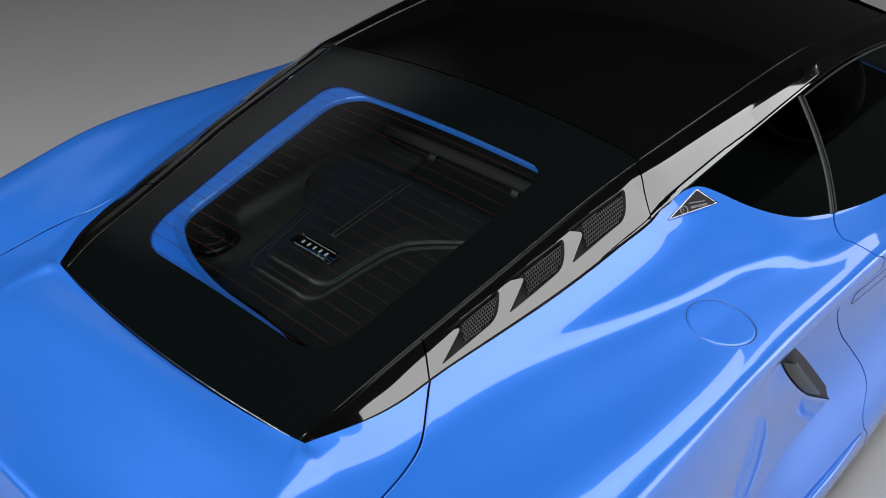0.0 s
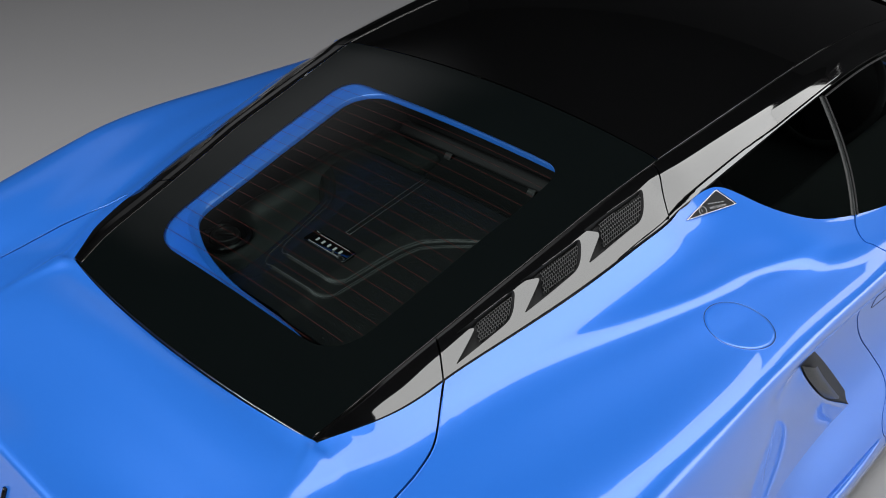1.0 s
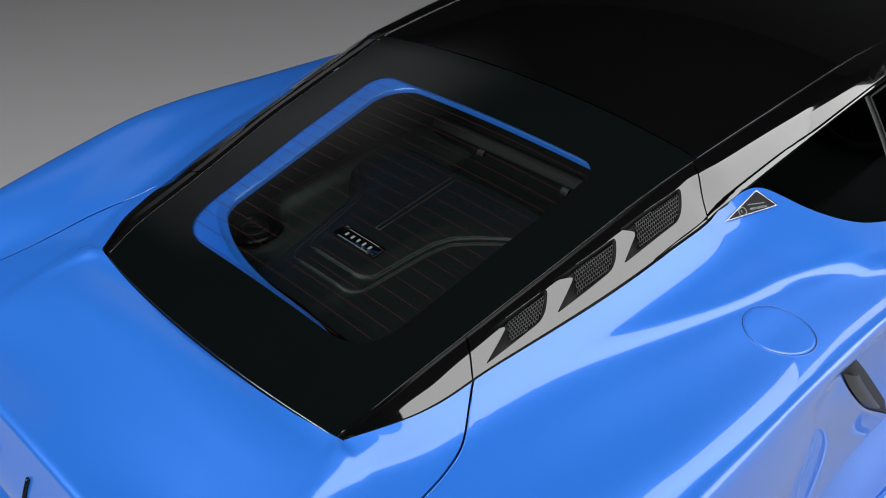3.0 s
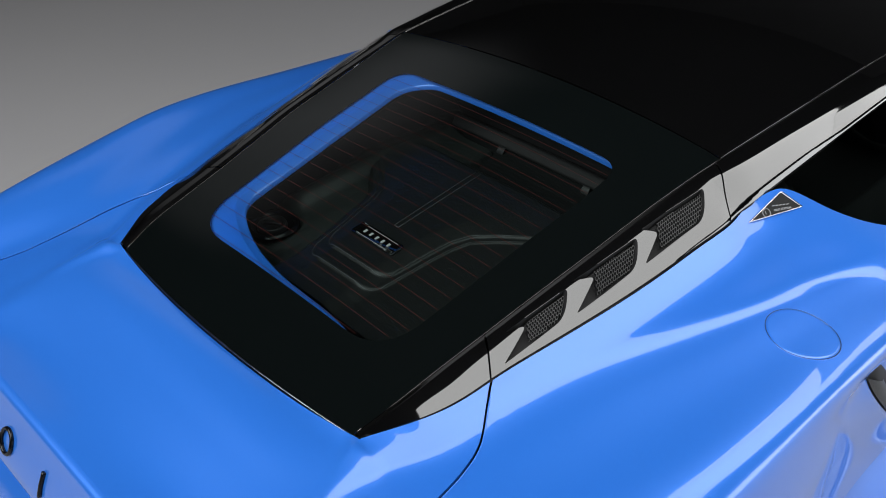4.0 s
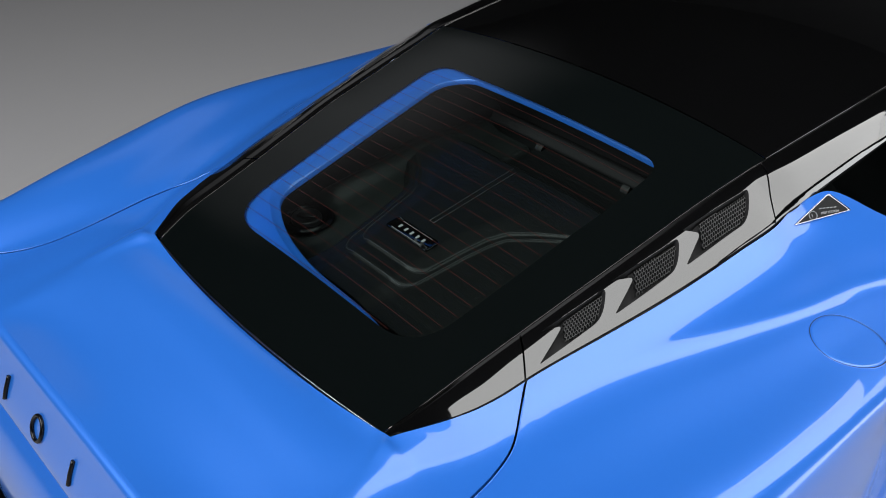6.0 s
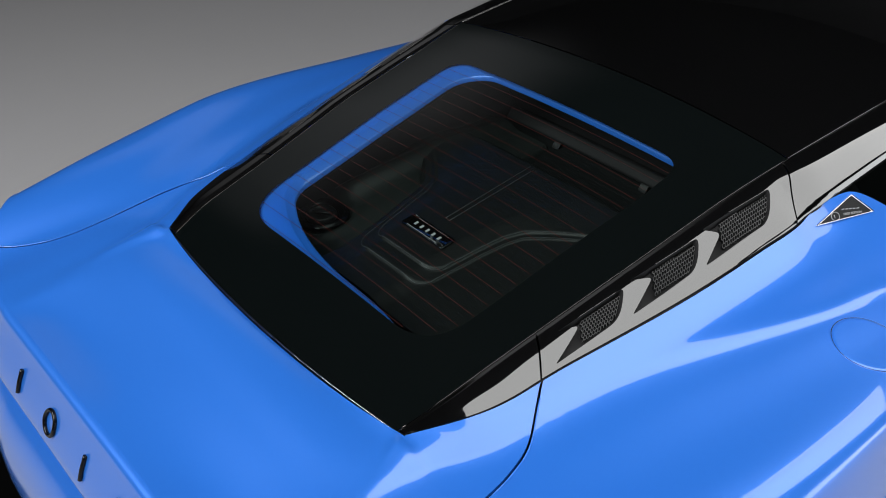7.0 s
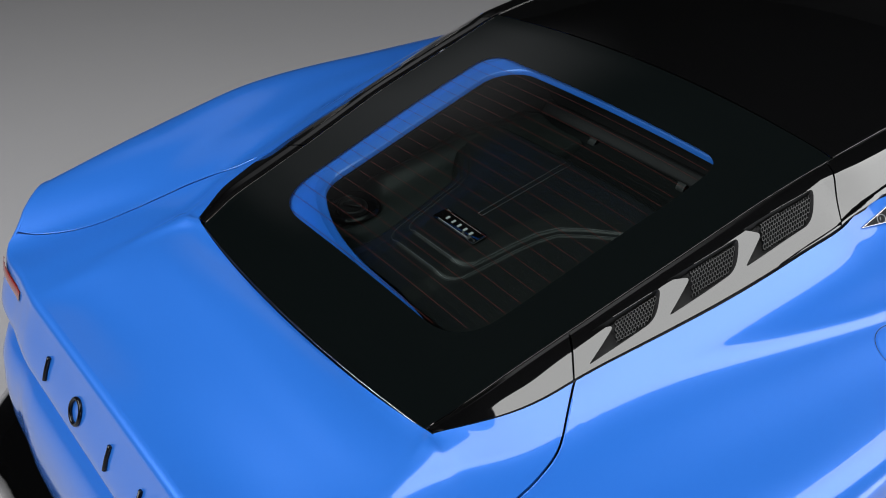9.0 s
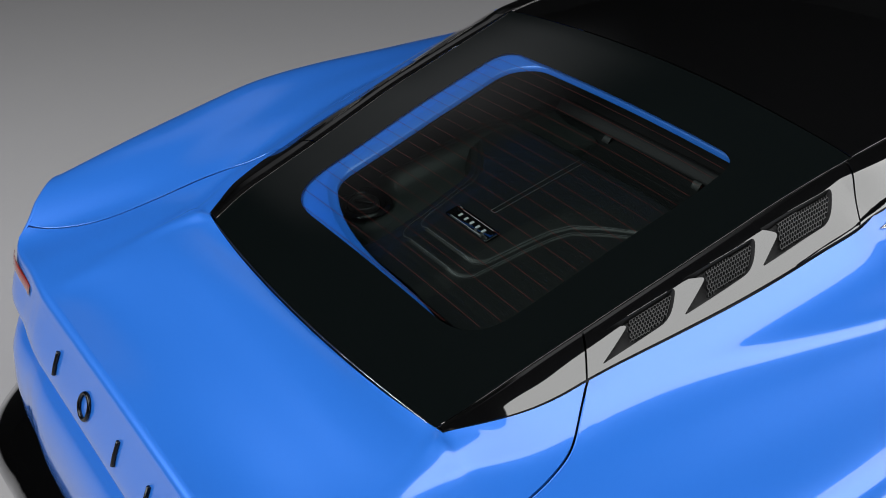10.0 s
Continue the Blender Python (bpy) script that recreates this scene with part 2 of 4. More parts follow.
# ---- the car's lines, right half: y, x, z ----
LINES = [
    curve((-1.3, 0, 0.888), (-1.22, 0, 0.889), (-1.1, 0, 0.91), (-1.03, 0, 0.9265), (-0.99, 0, 0.9316), (-0.97, 0, 0.9308), (-0.955, 0, 0.928), (-0.934, 0, 0.922), (-0.932, 0, 0.9215), (-0.9315, 0, 0.9215), (-0.9295, 0, 1.12), (-0.929, 0, 1.12), (-0.92, 0, 1.126), (-0.85, 0, 1.155), (-0.8, 0, 1.17), (-0.7, 0, 1.2), (-0.5, 0, 1.25), (-0.14, 0, 1.38), (0.03, 0, 1.4), (0.13, 0, 1.2), (0.3, 0, 1.1), (2, 0, 0.98)),
    # foot of the black trim, then the window sill
    curve((-1.3, 0.4, 0.884), (-1.22, 0.4, 0.886), (-1.1, 0.4, 0.907), (-1.03, 0.402, 0.9225), (-0.985, 0.404, 0.9295), (-0.95, 0.408, 0.934), (-0.933, 0.4145, 0.940), (-0.92, 0.4231, 0.9445), (-0.9, 0.4346, 0.9480), (-0.88, 0.4471, 0.9528), (-0.85, 0.4651, 0.9603), (-0.8, 0.485, 0.9673), (-0.75, 0.4986, 0.977), (-0.7, 0.5053, 0.9862), (-0.65, 0.5144, 0.9965), (-0.6, 0.5248, 1.0058), (-0.5, 0.5441, 1.0223), (-0.4, 0.5615, 1.0388), (-0.3, 0.5751, 1.0564), (-0.2, 0.5861, 1.076), (-0.1, 0.5973, 1.0958), (-0.0217, 0.5894, 1.1083), (0.0116, 0.5985, 1.1191), (0.043, 0.6106, 1.127), (0.0949, 0.6448, 1.1032), (0.1241, 0.6746, 1.081), (0.1837, 0.7206, 1.0453), (0.2536, 0.7624, 1.0145), (0.3469, 0.795, 0.9891), (0.457, 0.823, 0.969), (0.634, 0.855, 0.948), (1, 0.872, 0.928), (1.6, 0.86, 0.9)),
    # flank beside the trim
    curve((-1.3, 0.4325, 0.8827), (-1.1, 0.4348, 0.9066), (-0.98, 0.4352, 0.9301), (-0.92, 0.4481, 0.9372), (-0.89, 0.4658, 0.9416), (-0.86, 0.4841, 0.9475), (-0.8, 0.5073, 0.9594), (-0.73, 0.5202, 0.9739), (-0.66, 0.5332, 0.9872), (-0.58, 0.5502, 1.0014), (-0.5, 0.5678, 1.0138), (-0.42, 0.5846, 1.0257), (-0.34, 0.5996, 1.0378), (-0.26, 0.6137, 1.0503), (-0.18, 0.6269, 1.0635), (-0.1, 0.6387, 1.0727), (-0.03, 0.6383, 1.069), (0.04, 0.6558, 1.0836), (0.1, 0.6882, 1.0642), (0.2, 0.7606, 1.019), (0.36, 0.8195, 0.976), (0.6, 0.8627, 0.9439), (1, 0.8826, 0.9203), (1.6, 0.8706, 0.8919)),
    curve((-1.3, 0.4605, 0.8816), (-1.1, 0.4594, 0.9052), (-0.98, 0.4562, 0.928), (-0.92, 0.4731, 0.9256), (-0.89, 0.4908, 0.93), (-0.86, 0.5091, 0.9359), (-0.8, 0.5296, 0.9503), (-0.73, 0.5391, 0.9657), (-0.66, 0.5538, 0.9787), (-0.58, 0.5718, 0.9924), (-0.5, 0.5914, 1.0034), (-0.42, 0.6112, 1.0124), (-0.34, 0.6296, 1.0206), (-0.26, 0.648, 1.0287), (-0.18, 0.6654, 1.0367), (-0.1, 0.68, 1.0398), (-0.03, 0.6864, 1.0286), (0.04, 0.7022, 1.036), (0.1, 0.7264, 1.0245), (0.2, 0.7882, 1.0015), (0.36, 0.8387, 0.9663), (0.6, 0.8754, 0.9365), (1, 0.8922, 0.9133), (1.6, 0.8802, 0.8845)),
    # long fold on the haunch: above it
    curve((-1.3, 0.5025, 0.8798), (-1.1, 0.4827, 0.9008), (-0.98, 0.474, 0.9197), (-0.92, 0.4861, 0.9196), (-0.89, 0.5038, 0.924), (-0.86, 0.5221, 0.9299), (-0.8, 0.5399, 0.946), (-0.73, 0.5461, 0.9626), (-0.66, 0.5624, 0.9752), (-0.58, 0.5814, 0.9882), (-0.5, 0.6031, 0.9975), (-0.42, 0.6258, 1.0029), (-0.34, 0.6476, 1.0059), (-0.26, 0.6702, 1.0074), (-0.18, 0.692, 1.0076), (-0.1, 0.7094, 1.0057), (-0.03, 0.7226, 0.9959), (0.04, 0.7366, 0.9951), (0.1, 0.7525, 0.9929), (0.2, 0.8074, 0.9893), (0.36, 0.8521, 0.9595), (0.6, 0.8842, 0.9313), (1, 0.8989, 0.9084), (1.6, 0.8869, 0.8793)),
    # below it
    curve((-1.3, 0.565, 0.8758), (-1.1, 0.5345, 0.8973), (-0.98, 0.5215, 0.9142), (-0.92, 0.5101, 0.9141), (-0.89, 0.5278, 0.9184), (-0.86, 0.5461, 0.9243), (-0.8, 0.5639, 0.9401), (-0.73, 0.5701, 0.9554), (-0.66, 0.5864, 0.9685), (-0.58, 0.6054, 0.9808), (-0.5, 0.6271, 0.9889), (-0.42, 0.6498, 0.9918), (-0.34, 0.6716, 0.9919), (-0.26, 0.6942, 0.991), (-0.18, 0.716, 0.9887), (-0.1, 0.7334, 0.9864), (-0.03, 0.7466, 0.9825), (0.04, 0.7606, 0.9774), (0.1, 0.7765, 0.9743), (0.2, 0.824, 0.9789), (0.36, 0.8637, 0.9537), (0.6, 0.8918, 0.9269), (1, 0.9046, 0.9042), (1.6, 0.8926, 0.8748)),
    curve((-1.3, 0.7, 0.866), (-1.1, 0.6606, 0.8923), (-0.98, 0.6416, 0.9082), (-0.92, 0.5872, 0.9219), (-0.89, 0.5985, 0.9256), (-0.86, 0.61, 0.9302), (-0.8, 0.6267, 0.9421), (-0.73, 0.6411, 0.9546), (-0.66, 0.661, 0.9657), (-0.58, 0.6787, 0.9755), (-0.5, 0.6979, 0.9828), (-0.42, 0.7139, 0.9852), (-0.34, 0.7272, 0.9852), (-0.26, 0.7409, 0.9844), (-0.18, 0.7541, 0.9824), (-0.1, 0.7649, 0.9804), (-0.03, 0.7749, 0.977), (0.04, 0.7871, 0.9723), (0.1, 0.8007, 0.9686), (0.2, 0.846, 0.9649), (0.36, 0.879, 0.946), (0.6, 0.9019, 0.9209), (1, 0.9123, 0.8986), (1.6, 0.9003, 0.8689)),
    # flat of the haunch
    curve((-1.3, 0.722, 0.877), (-1.1106, 0.7008, 0.9074), (-0.9525, 0.6924, 0.9304), (-0.8366, 0.7054, 0.9417), (-0.6609, 0.7666, 0.9629), (-0.4707, 0.8051, 0.9775), (-0.28, 0.812, 0.976), (-0.1, 0.818, 0.972), (0, 0.827, 0.968), (0.1, 0.845, 0.96), (0.2, 0.868, 0.951), (0.3, 0.89, 0.944), (0.6, 0.912, 0.915), (1, 0.92, 0.893), (1.6, 0.908, 0.863)),
    # where the haunch begins to roll over
    curve((-1.3, 0.745, 0.892), (-1.1102, 0.7512, 0.9234), (-0.9508, 0.7487, 0.9413), (-0.832, 0.7764, 0.9539), (-0.6533, 0.8935, 0.9678), (-0.4632, 0.9122, 0.9736), (-0.28, 0.911, 0.968), (-0.15, 0.919, 0.957), (-0.1, 0.922, 0.951), (0, 0.924, 0.947), (0.1, 0.927, 0.939), (0.2, 0.931, 0.932), (0.3, 0.934, 0.928), (0.6, 0.943, 0.902), (1, 0.941, 0.88), (1.6, 0.926, 0.8495)),
    # crest of the haunch
    curve((-1.3, 0.79, 0.905), (-1.11, 0.828, 0.918), (-0.95, 0.855, 0.937), (-0.83, 0.885, 0.941), (-0.65, 0.924, 0.9495), (-0.46, 0.9325, 0.9605), (-0.28, 0.931, 0.956), (-0.1, 0.929, 0.944), (0, 0.93, 0.941), (0.1, 0.932, 0.934), (0.19, 0.935, 0.928), (0.3, 0.938, 0.923), (0.43, 0.944, 0.91), (0.6, 0.947, 0.897), (1, 0.945, 0.875), (1.6, 0.93, 0.845)),
    # just below the crest
    curve((-1.3, 0.828, 0.868), (-0.95, 0.884, 0.908), (-0.83, 0.91, 0.92), (-0.65, 0.9315, 0.938), (-0.46, 0.9385, 0.949), (-0.28, 0.9345, 0.947), (-0.1, 0.9325, 0.939), (0.1, 0.936, 0.923), (0.3, 0.942, 0.909), (0.6, 0.951, 0.882), (1, 0.95, 0.86), (1.6, 0.935, 0.83)),
    # shoulder edge
    curve((-1.3, 0.85, 0.82), (-0.95, 0.905, 0.86), (-0.6, 0.946, 0.878), (-0.3, 0.943, 0.888), (-0.1, 0.924, 0.88), (0, 0.919, 0.866), (0.18, 0.92, 0.848), (0.48, 0.932, 0.825), (0.9, 0.938, 0.8), (1.6, 0.92, 0.77)),
    curve((-1.3, 0.86, 0.74), (-0.6, 0.954, 0.76), (-0.3, 0.952, 0.77), (-0.15, 0.935, 0.79), (-0.03, 0.896, 0.815), (0.18, 0.893, 0.818), (0.48, 0.908, 0.795), (0.9, 0.918, 0.77), (1.6, 0.91, 0.72)),
    curve((-1.3, 0.85, 0.58), (-0.6, 0.948, 0.6), (-0.3, 0.952, 0.6), (-0.15, 0.94, 0.62), (-0.04, 0.905, 0.65), (0.05, 0.865, 0.67), (0.2, 0.848, 0.66), (0.5, 0.868, 0.63), (0.9, 0.89, 0.62), (1.6, 0.9, 0.62)),
    curve((-1.3, 0.84, 0.42), (-0.6, 0.945, 0.42), (-0.3, 0.955, 0.43), (-0.1, 0.945, 0.43), (0.08, 0.905, 0.43), (0.2, 0.888, 0.43), (0.5, 0.9, 0.41), (0.9, 0.905, 0.4), (1.6, 0.92, 0.4)),
    curve((-1.3, 0.83, 0.27), (-0.6, 0.94, 0.27), (-0.2, 0.958, 0.26), (0.2, 0.988, 0.25), (0.6, 0.992, 0.24), (1.6, 0.975, 0.24)),
    curve((-1.3, 0.8, 0.16), (-0.6, 0.91, 0.14), (0.2, 0.985, 0.13), (0.6, 0.995, 0.13), (1.6, 0.975, 0.13)),
]
LINES = [LINES[0], eased(LINES[1], 0.012)] + [eased(c, 0.045) for c in LINES[2:6]] + [eased(c, 0.07) for c in LINES[6:]]
KNOT = (0, 1, 1.7, 2.3, 2.8, 3.2, 4, 4.25, 4.5, 5, 5.5, 6, 7, 8, 9, 10, 11)
sections = {}


def section(y):
    """The skin's cross section at y: a smooth curve over all lines."""
    key = round(y, 5)
    if key not in sections:
        p = np.array([c(y) for c in LINES])
        t = np.concatenate([[0], np.cumsum(np.maximum(np.linalg.norm(np.diff(p, axis=0), axis=1), 1e-3) ** 0.8)])
        n, h = len(t), np.diff(t)
        a, r = np.zeros((n, n)), np.zeros((n, 2))
        a[0, 0], a[0, 1], r[0] = 2 * h[0], h[0], 6 * ((p[1] - p[0]) / h[0] - np.array(((p[1] - p[0])[0] / h[0], 0.0)))
        a[-1, -1] = 1
        for i in range(1, n - 1):
            a[i, i - 1 : i + 2] = h[i - 1], 2 * (h[i - 1] + h[i]), h[i]
            r[i] = 6 * ((p[i + 1] - p[i]) / h[i] - (p[i] - p[i - 1]) / h[i - 1])
        sections[key] = p, t, h, np.linalg.solve(a, r)
    return sections[key]


def ridge(x, y):
    """A low spur that trails off behind the black trim's tip."""
    if y > -0.93 or y < -1.15:
        return 0.0
    back = -0.93 - y
    off = x - (0.418 + 0.40 * back)
    rise = min(1.0, back / 0.02) * math.exp(-back / 0.06)
    spur = 0.014 * math.exp(-((off / (0.018 if off < 0 else 0.060)) ** 2))
    return rise * spur


def body(u, y, side=1, lift=0.0):
    """The painted skin: u counts the lines from the middle outwards and down."""
    p, t, h, m = section(y)
    k = max(i for i in range(len(KNOT) - 1) if i == 0 or KNOT[i] <= u)
    d = h[k]
    b = (u - KNOT[k]) / (KNOT[k + 1] - KNOT[k]) * d
    a = d - b
    q = (m[k] * a**3 + m[k + 1] * b**3) / (6 * d) + (p[k] / d - m[k] * d / 6) * a + (p[k + 1] / d - m[k + 1] * d / 6) * b
    return Vector((side * q[0], y, q[1] + lift + ridge(q[0], y)))


def u_at(x, y):
    lo, hi = 0.0, 5.0
    for _ in range(24):
        mid = (lo + hi) / 2
        lo, hi = (mid, hi) if body(mid, y).x < x else (lo, mid)
    return (lo + hi) / 2


SHUT = curve((-0.699, 0.5055), (-0.7399, 0.5349), (-0.7891, 0.5681), (-0.8501, 0.5858), (-0.9195, 0.5929), (-0.9839, 0.5985), (-1.0327, 0.6043), (-1.0806, 0.6122), (-1.1389, 0.6333), (-1.1925, 0.6668), (-1.2433, 0.7084))
TAIL = curve((0.0, -1.288), (1.0, -1.288), (2.0, -1.287), (3.0, -1.280), (4.0, -1.258), (4.5, -1.20), (5.0, -1.13), (5.5, -1.075), (6.0, -1.02), (7.0, -0.97), (12.0, -0.96))
DOOR_CUT = curve((1.0, 0.40), (2.5, 0.352), (3.5, 0.345), (4.5, 0.378), (5.7, 0.424), (7.0, 0.44), (7.9, 0.475), (8.4, 0.563), (8.75, 0.634), (9.2, 0.688), (9.45, 0.68), (9.75, 0.61), (10.4, 0.635), (11.0, 0.66))
GLASS_EDGE = curve((-0.928, 0.398, 0.9345), (-0.85, 0.4138, 0.9631), (-0.75, 0.4233, 0.9906), (-0.65, 0.4327, 1.0161), (-0.55, 0.4431, 1.0428), (-0.4, 0.4593, 1.0821), (-0.3, 0.4666, 1.1043), (-0.2, 0.4738, 1.126), (-0.1, 0.484, 1.147), (0, 0.4955, 1.1655), (0.1, 0.5005, 1.1745),
                   (0.27, 0.507, 1.186), (0.71, 0.512, 1.199), (1.1, 0.510, 1.175), (1.39, 0.522, 1.132), (1.7, 0.54, 1.05))
# raised crest of the black trim beside the glass
CREST = curve((-0.92, 0.4085, 0.9415), (-0.85, 0.4238, 0.9672), (-0.75, 0.4333, 0.9932), (-0.65, 0.4427, 1.0187), (-0.55, 0.4531, 1.0454), (-0.4, 0.4693, 1.0847), (-0.3, 0.4766, 1.1069), (-0.2, 0.4838, 1.1286), (-0.1, 0.4909, 1.1488), (-0.02, 0.496, 1.1648), (0.1, 0.503, 1.1755))
WIN_TOP = curve((-0.121, 0.592, 1.092), (-0.07, 0.596, 1.101), (0.0727, 0.6017, 1.122), (0.2327, 0.6068, 1.142), (0.529, 0.609, 1.1655), (0.684, 0.605, 1.168), (0.921, 0.592, 1.148), (1.215, 0.593, 1.112), (1.7, 0.62, 0.99))
BASE = LINES[1]
GAP = 0.0027
INSIDE = (0, -0.2, 0.45)

car = thing("sports_car", "glossy blue mid-engined sports car with a black roof, doors closed", "car")

# ---- painted panels ----
for side in (1, -1):
    bm = bmesh.new()
    rows = []
    tip = min(span(3.0, 4.3, 130), key=lambda u: abs(body(u, float(TAIL(u)[0])).x - float(SHUT(float(TAIL(u)[0]))[0])))
    for b in span(0, 1, 150):
        r = []
        for a in span(0, 1, 40):
            end = float(TAIL(tip + a * (4.3 - tip))[0])
            y0 = float(DOOR_CUT(1 + 3.3 * a)[0]) - GAP
            y = y0 + b * (end - y0)
            inner = u_at(float(SHUT(y)[0]) + GAP, y) if y < -0.701 else 1.0
            r.append(body(inner + a * (4.3 - inner), y, side))
        for u in span(4.3, 11, 90)[1:]:
            y0 = float(DOOR_CUT(u)[0]) - GAP
            r.append(body(u, y0 + b * (float(TAIL(u)[0]) - y0), side))
        rows.append(r)
    grid(bm, rows)
    fender = part("rear_fender", bm, BLUE, car, out=INSIDE)
    thicken(fender, 0.006)
    bm = bmesh.new()
    rows = []
    for b in span(0, 1, 50):
        rows.append([body(u, float(DOOR_CUT(u)[0]) + GAP + b * (1.6 - float(DOOR_CUT(u)[0])), side) for u in span(1, 11, 110)])
    grid(bm, rows)
    door = part("door", bm, BLUE, car, out=INSIDE)
    thicken(door, 0.006)

bm = bmesh.new()
for side in (1, -1):
    rows = []
    for y in span(-0.701, -0.93, 22):
        us = u_at(float(SHUT(y)[0]) - GAP, y)
        rows.append([body(1 + max(us - 1, 0.0005) * a, y, side) for a in span(0, 1, 20)])
    grid(bm, rows)
    rows = []
    for b in span(0, 1, 44):
        r = []
        for a in span(0, 1, 40):
            y0 = -0.956 + 0.026 * a * a
            r.append(body(a, y0 + b * (float(TAIL(a)[0]) - y0), side))
        for a in span(0, 1, 20)[1:]:
            end = float(TAIL(1 + a * (tip - 1))[0])
            y = -0.93 + b * (end + 0.93)
            us = u_at(float(SHUT(y)[0]) - GAP, y)
            r.append(body(1 + a * (us - 1), y, side))
        rows.append(r)
    grid(bm, rows)
weld(bm)
tailgate = part("tailgate", bm, BLUE, car, out=INSIDE)
thicken(tailgate, 0.005)
for side in (1, -1):
    bm = bmesh.new()
    ys = span(-0.72, float(TAIL(tip)[0]) + 0.01, 60)
    tube(bm, [body(u_at(float(SHUT(y)[0]) + 0.0030, y), y, side, -0.0006) for y in ys], 0.0014, 6)
    part("panel_edge", bm, BLUE, car, "rounded edge along the tailgate joint")

# ---- tail: face under the lip, bumper, dark lower part ----
LIP = []
for u in span(0, 4, 60) + span(4, 6.6, 60)[1:]:
    p = body(u, float(TAIL(u)[0]))
    LIP.append(p)


def tail_row(out, down, side, ease=0.3):
    """A line round the tail, that far outside the lip and below it."""
    r = []
    for i, p in enumerate(LIP):
        t = LIP[min(i + 7, len(LIP) - 1)] - LIP[max(i - 7, 0)]
        n = Vector((t.y, -t.x, 0)).normalized()
        n = Vector((abs(n.x), -abs(n.y), 0))
        near = min(1.0, max(0.0, (-p.y - 0.97) / 0.14))
        out_here = out if out < 0.06 else 0.06 + (out - 0.06) * near
        z = p.z + down if down > -0.05 else p.z + down + (0.885 - p.z) * min(1.0, (-down - 0.05) / 0.1)
        q = p + n * out_here * (1 - ease * min(1.0, max(0.0, (abs(p.x) - 0.4) / 0.35)))
        r.append(Vector((side * q.x if i else 0.0, q.y, z)))
    return r


def tail_band(name, profile, mat, label="", ease=0.3):
    bm = bmesh.new()
    for side in (1, -1):
        grid(bm, [tail_row(o, d, side, ease) for o, d in profile])
    weld(bm)
    return thicken(part(name, bm, mat, car, label, out=INSIDE), 0.004)


FACE = [(0.0, -0.0003), (0.004, -0.0006), (0.008, -0.0016), (0.0118, -0.0036), (0.0150, -0.0066), (0.0174, -0.0108), (0.0190, -0.016), (0.0235, -0.028), (0.034, -0.055), (0.047, -0.082), (0.058, -0.112), (0.063, -0.128), (0.063, -0.134), (0.058, -0.139), (0.035, -0.142)]
tail_panel = tail_band("tail_panel", FACE, BLUE)
tail_band("rear_bumper", [(0.02, -0.142), (0.018, -0.185), (0.03, -0.20), (0.062, -0.225), (0.088, -0.28), (0.103, -0.36), (0.105, -0.44), (0.10, -0.50), (0.06, -0.505)], BLUE, ease=0.1)
tail_band("lower_valance", [(0.07, -0.49), (0.13, -0.505), (0.165, -0.53), (0.18, -0.57), (0.178, -0.63), (0.15, -0.70), (0.08, -0.75)], GLOSS, "gloss black lower valance", ease=-0.15)


def on_face(x, down, out=0.0):
    """A point on the tail panel, that far below the lip."""
    o = float(np.interp(-down, [-d for _, d in FACE[:11]], [o for o, _ in FACE[:11]]))
    i = min(range(len(LIP)), key=lambda k: abs(LIP[k].x - abs(x)))
    p = LIP[i]
    ease = 1 - 0.3 * min(1.0, max(0.0, (abs(x) - 0.4) / 0.35))
    return Vector((x, p.y - o * ease - 0.88 * out, 0.886 + down + 0.45 * out))


# raised black emblem shapes across the tail
for x in (-0.300, -0.147, 0.002, 0.150, 0.300):
    bm = bmesh.new()
    if x in (-0.147, 0.300):
        ring = [on_face(x + 0.0215 * math.cos(a), -0.080 + 0.0235 * math.sin(a), 0.003) for a in span(0, math.tau, 40)]
        tube(bm, ring, 0.0042, 8, caps=False)
    elif x == 0.150:
        cup = [(-0.018, -0.056), (-0.018, -0.088), (-0.012, -0.100), (0.0, -0.104), (0.012, -0.100), (0.018, -0.088), (0.018, -0.056)]
        tube(bm, [on_face(x + a, b, 0.003) for a, b in cup], 0.0042, 8)
    else:
        tube(bm, [on_face(x, d, 0.003) for d in span(-0.056, -0.104, 8)], 0.0045, 8)
    part("emblem_shape", bm, INKBLACK, tail_panel, "raised black shape")
for side in (1, -1):
    bm = bmesh.new()
    grid(bm, [[on_face(side * x, d, o) for x in span(0.52, 0.685, 24)] for d, o in ((-0.034, 0.0), (-0.036, 0.001), (-0.046, 0.0015), (-0.056, 0.001), (-0.058, 0.0))])
    part("tail_light", bm, RED, tail_panel, "dark red tail light lens", out=INSIDE)


# ---- black side trim from the glass edge to the painted skin ----
profiles = {}


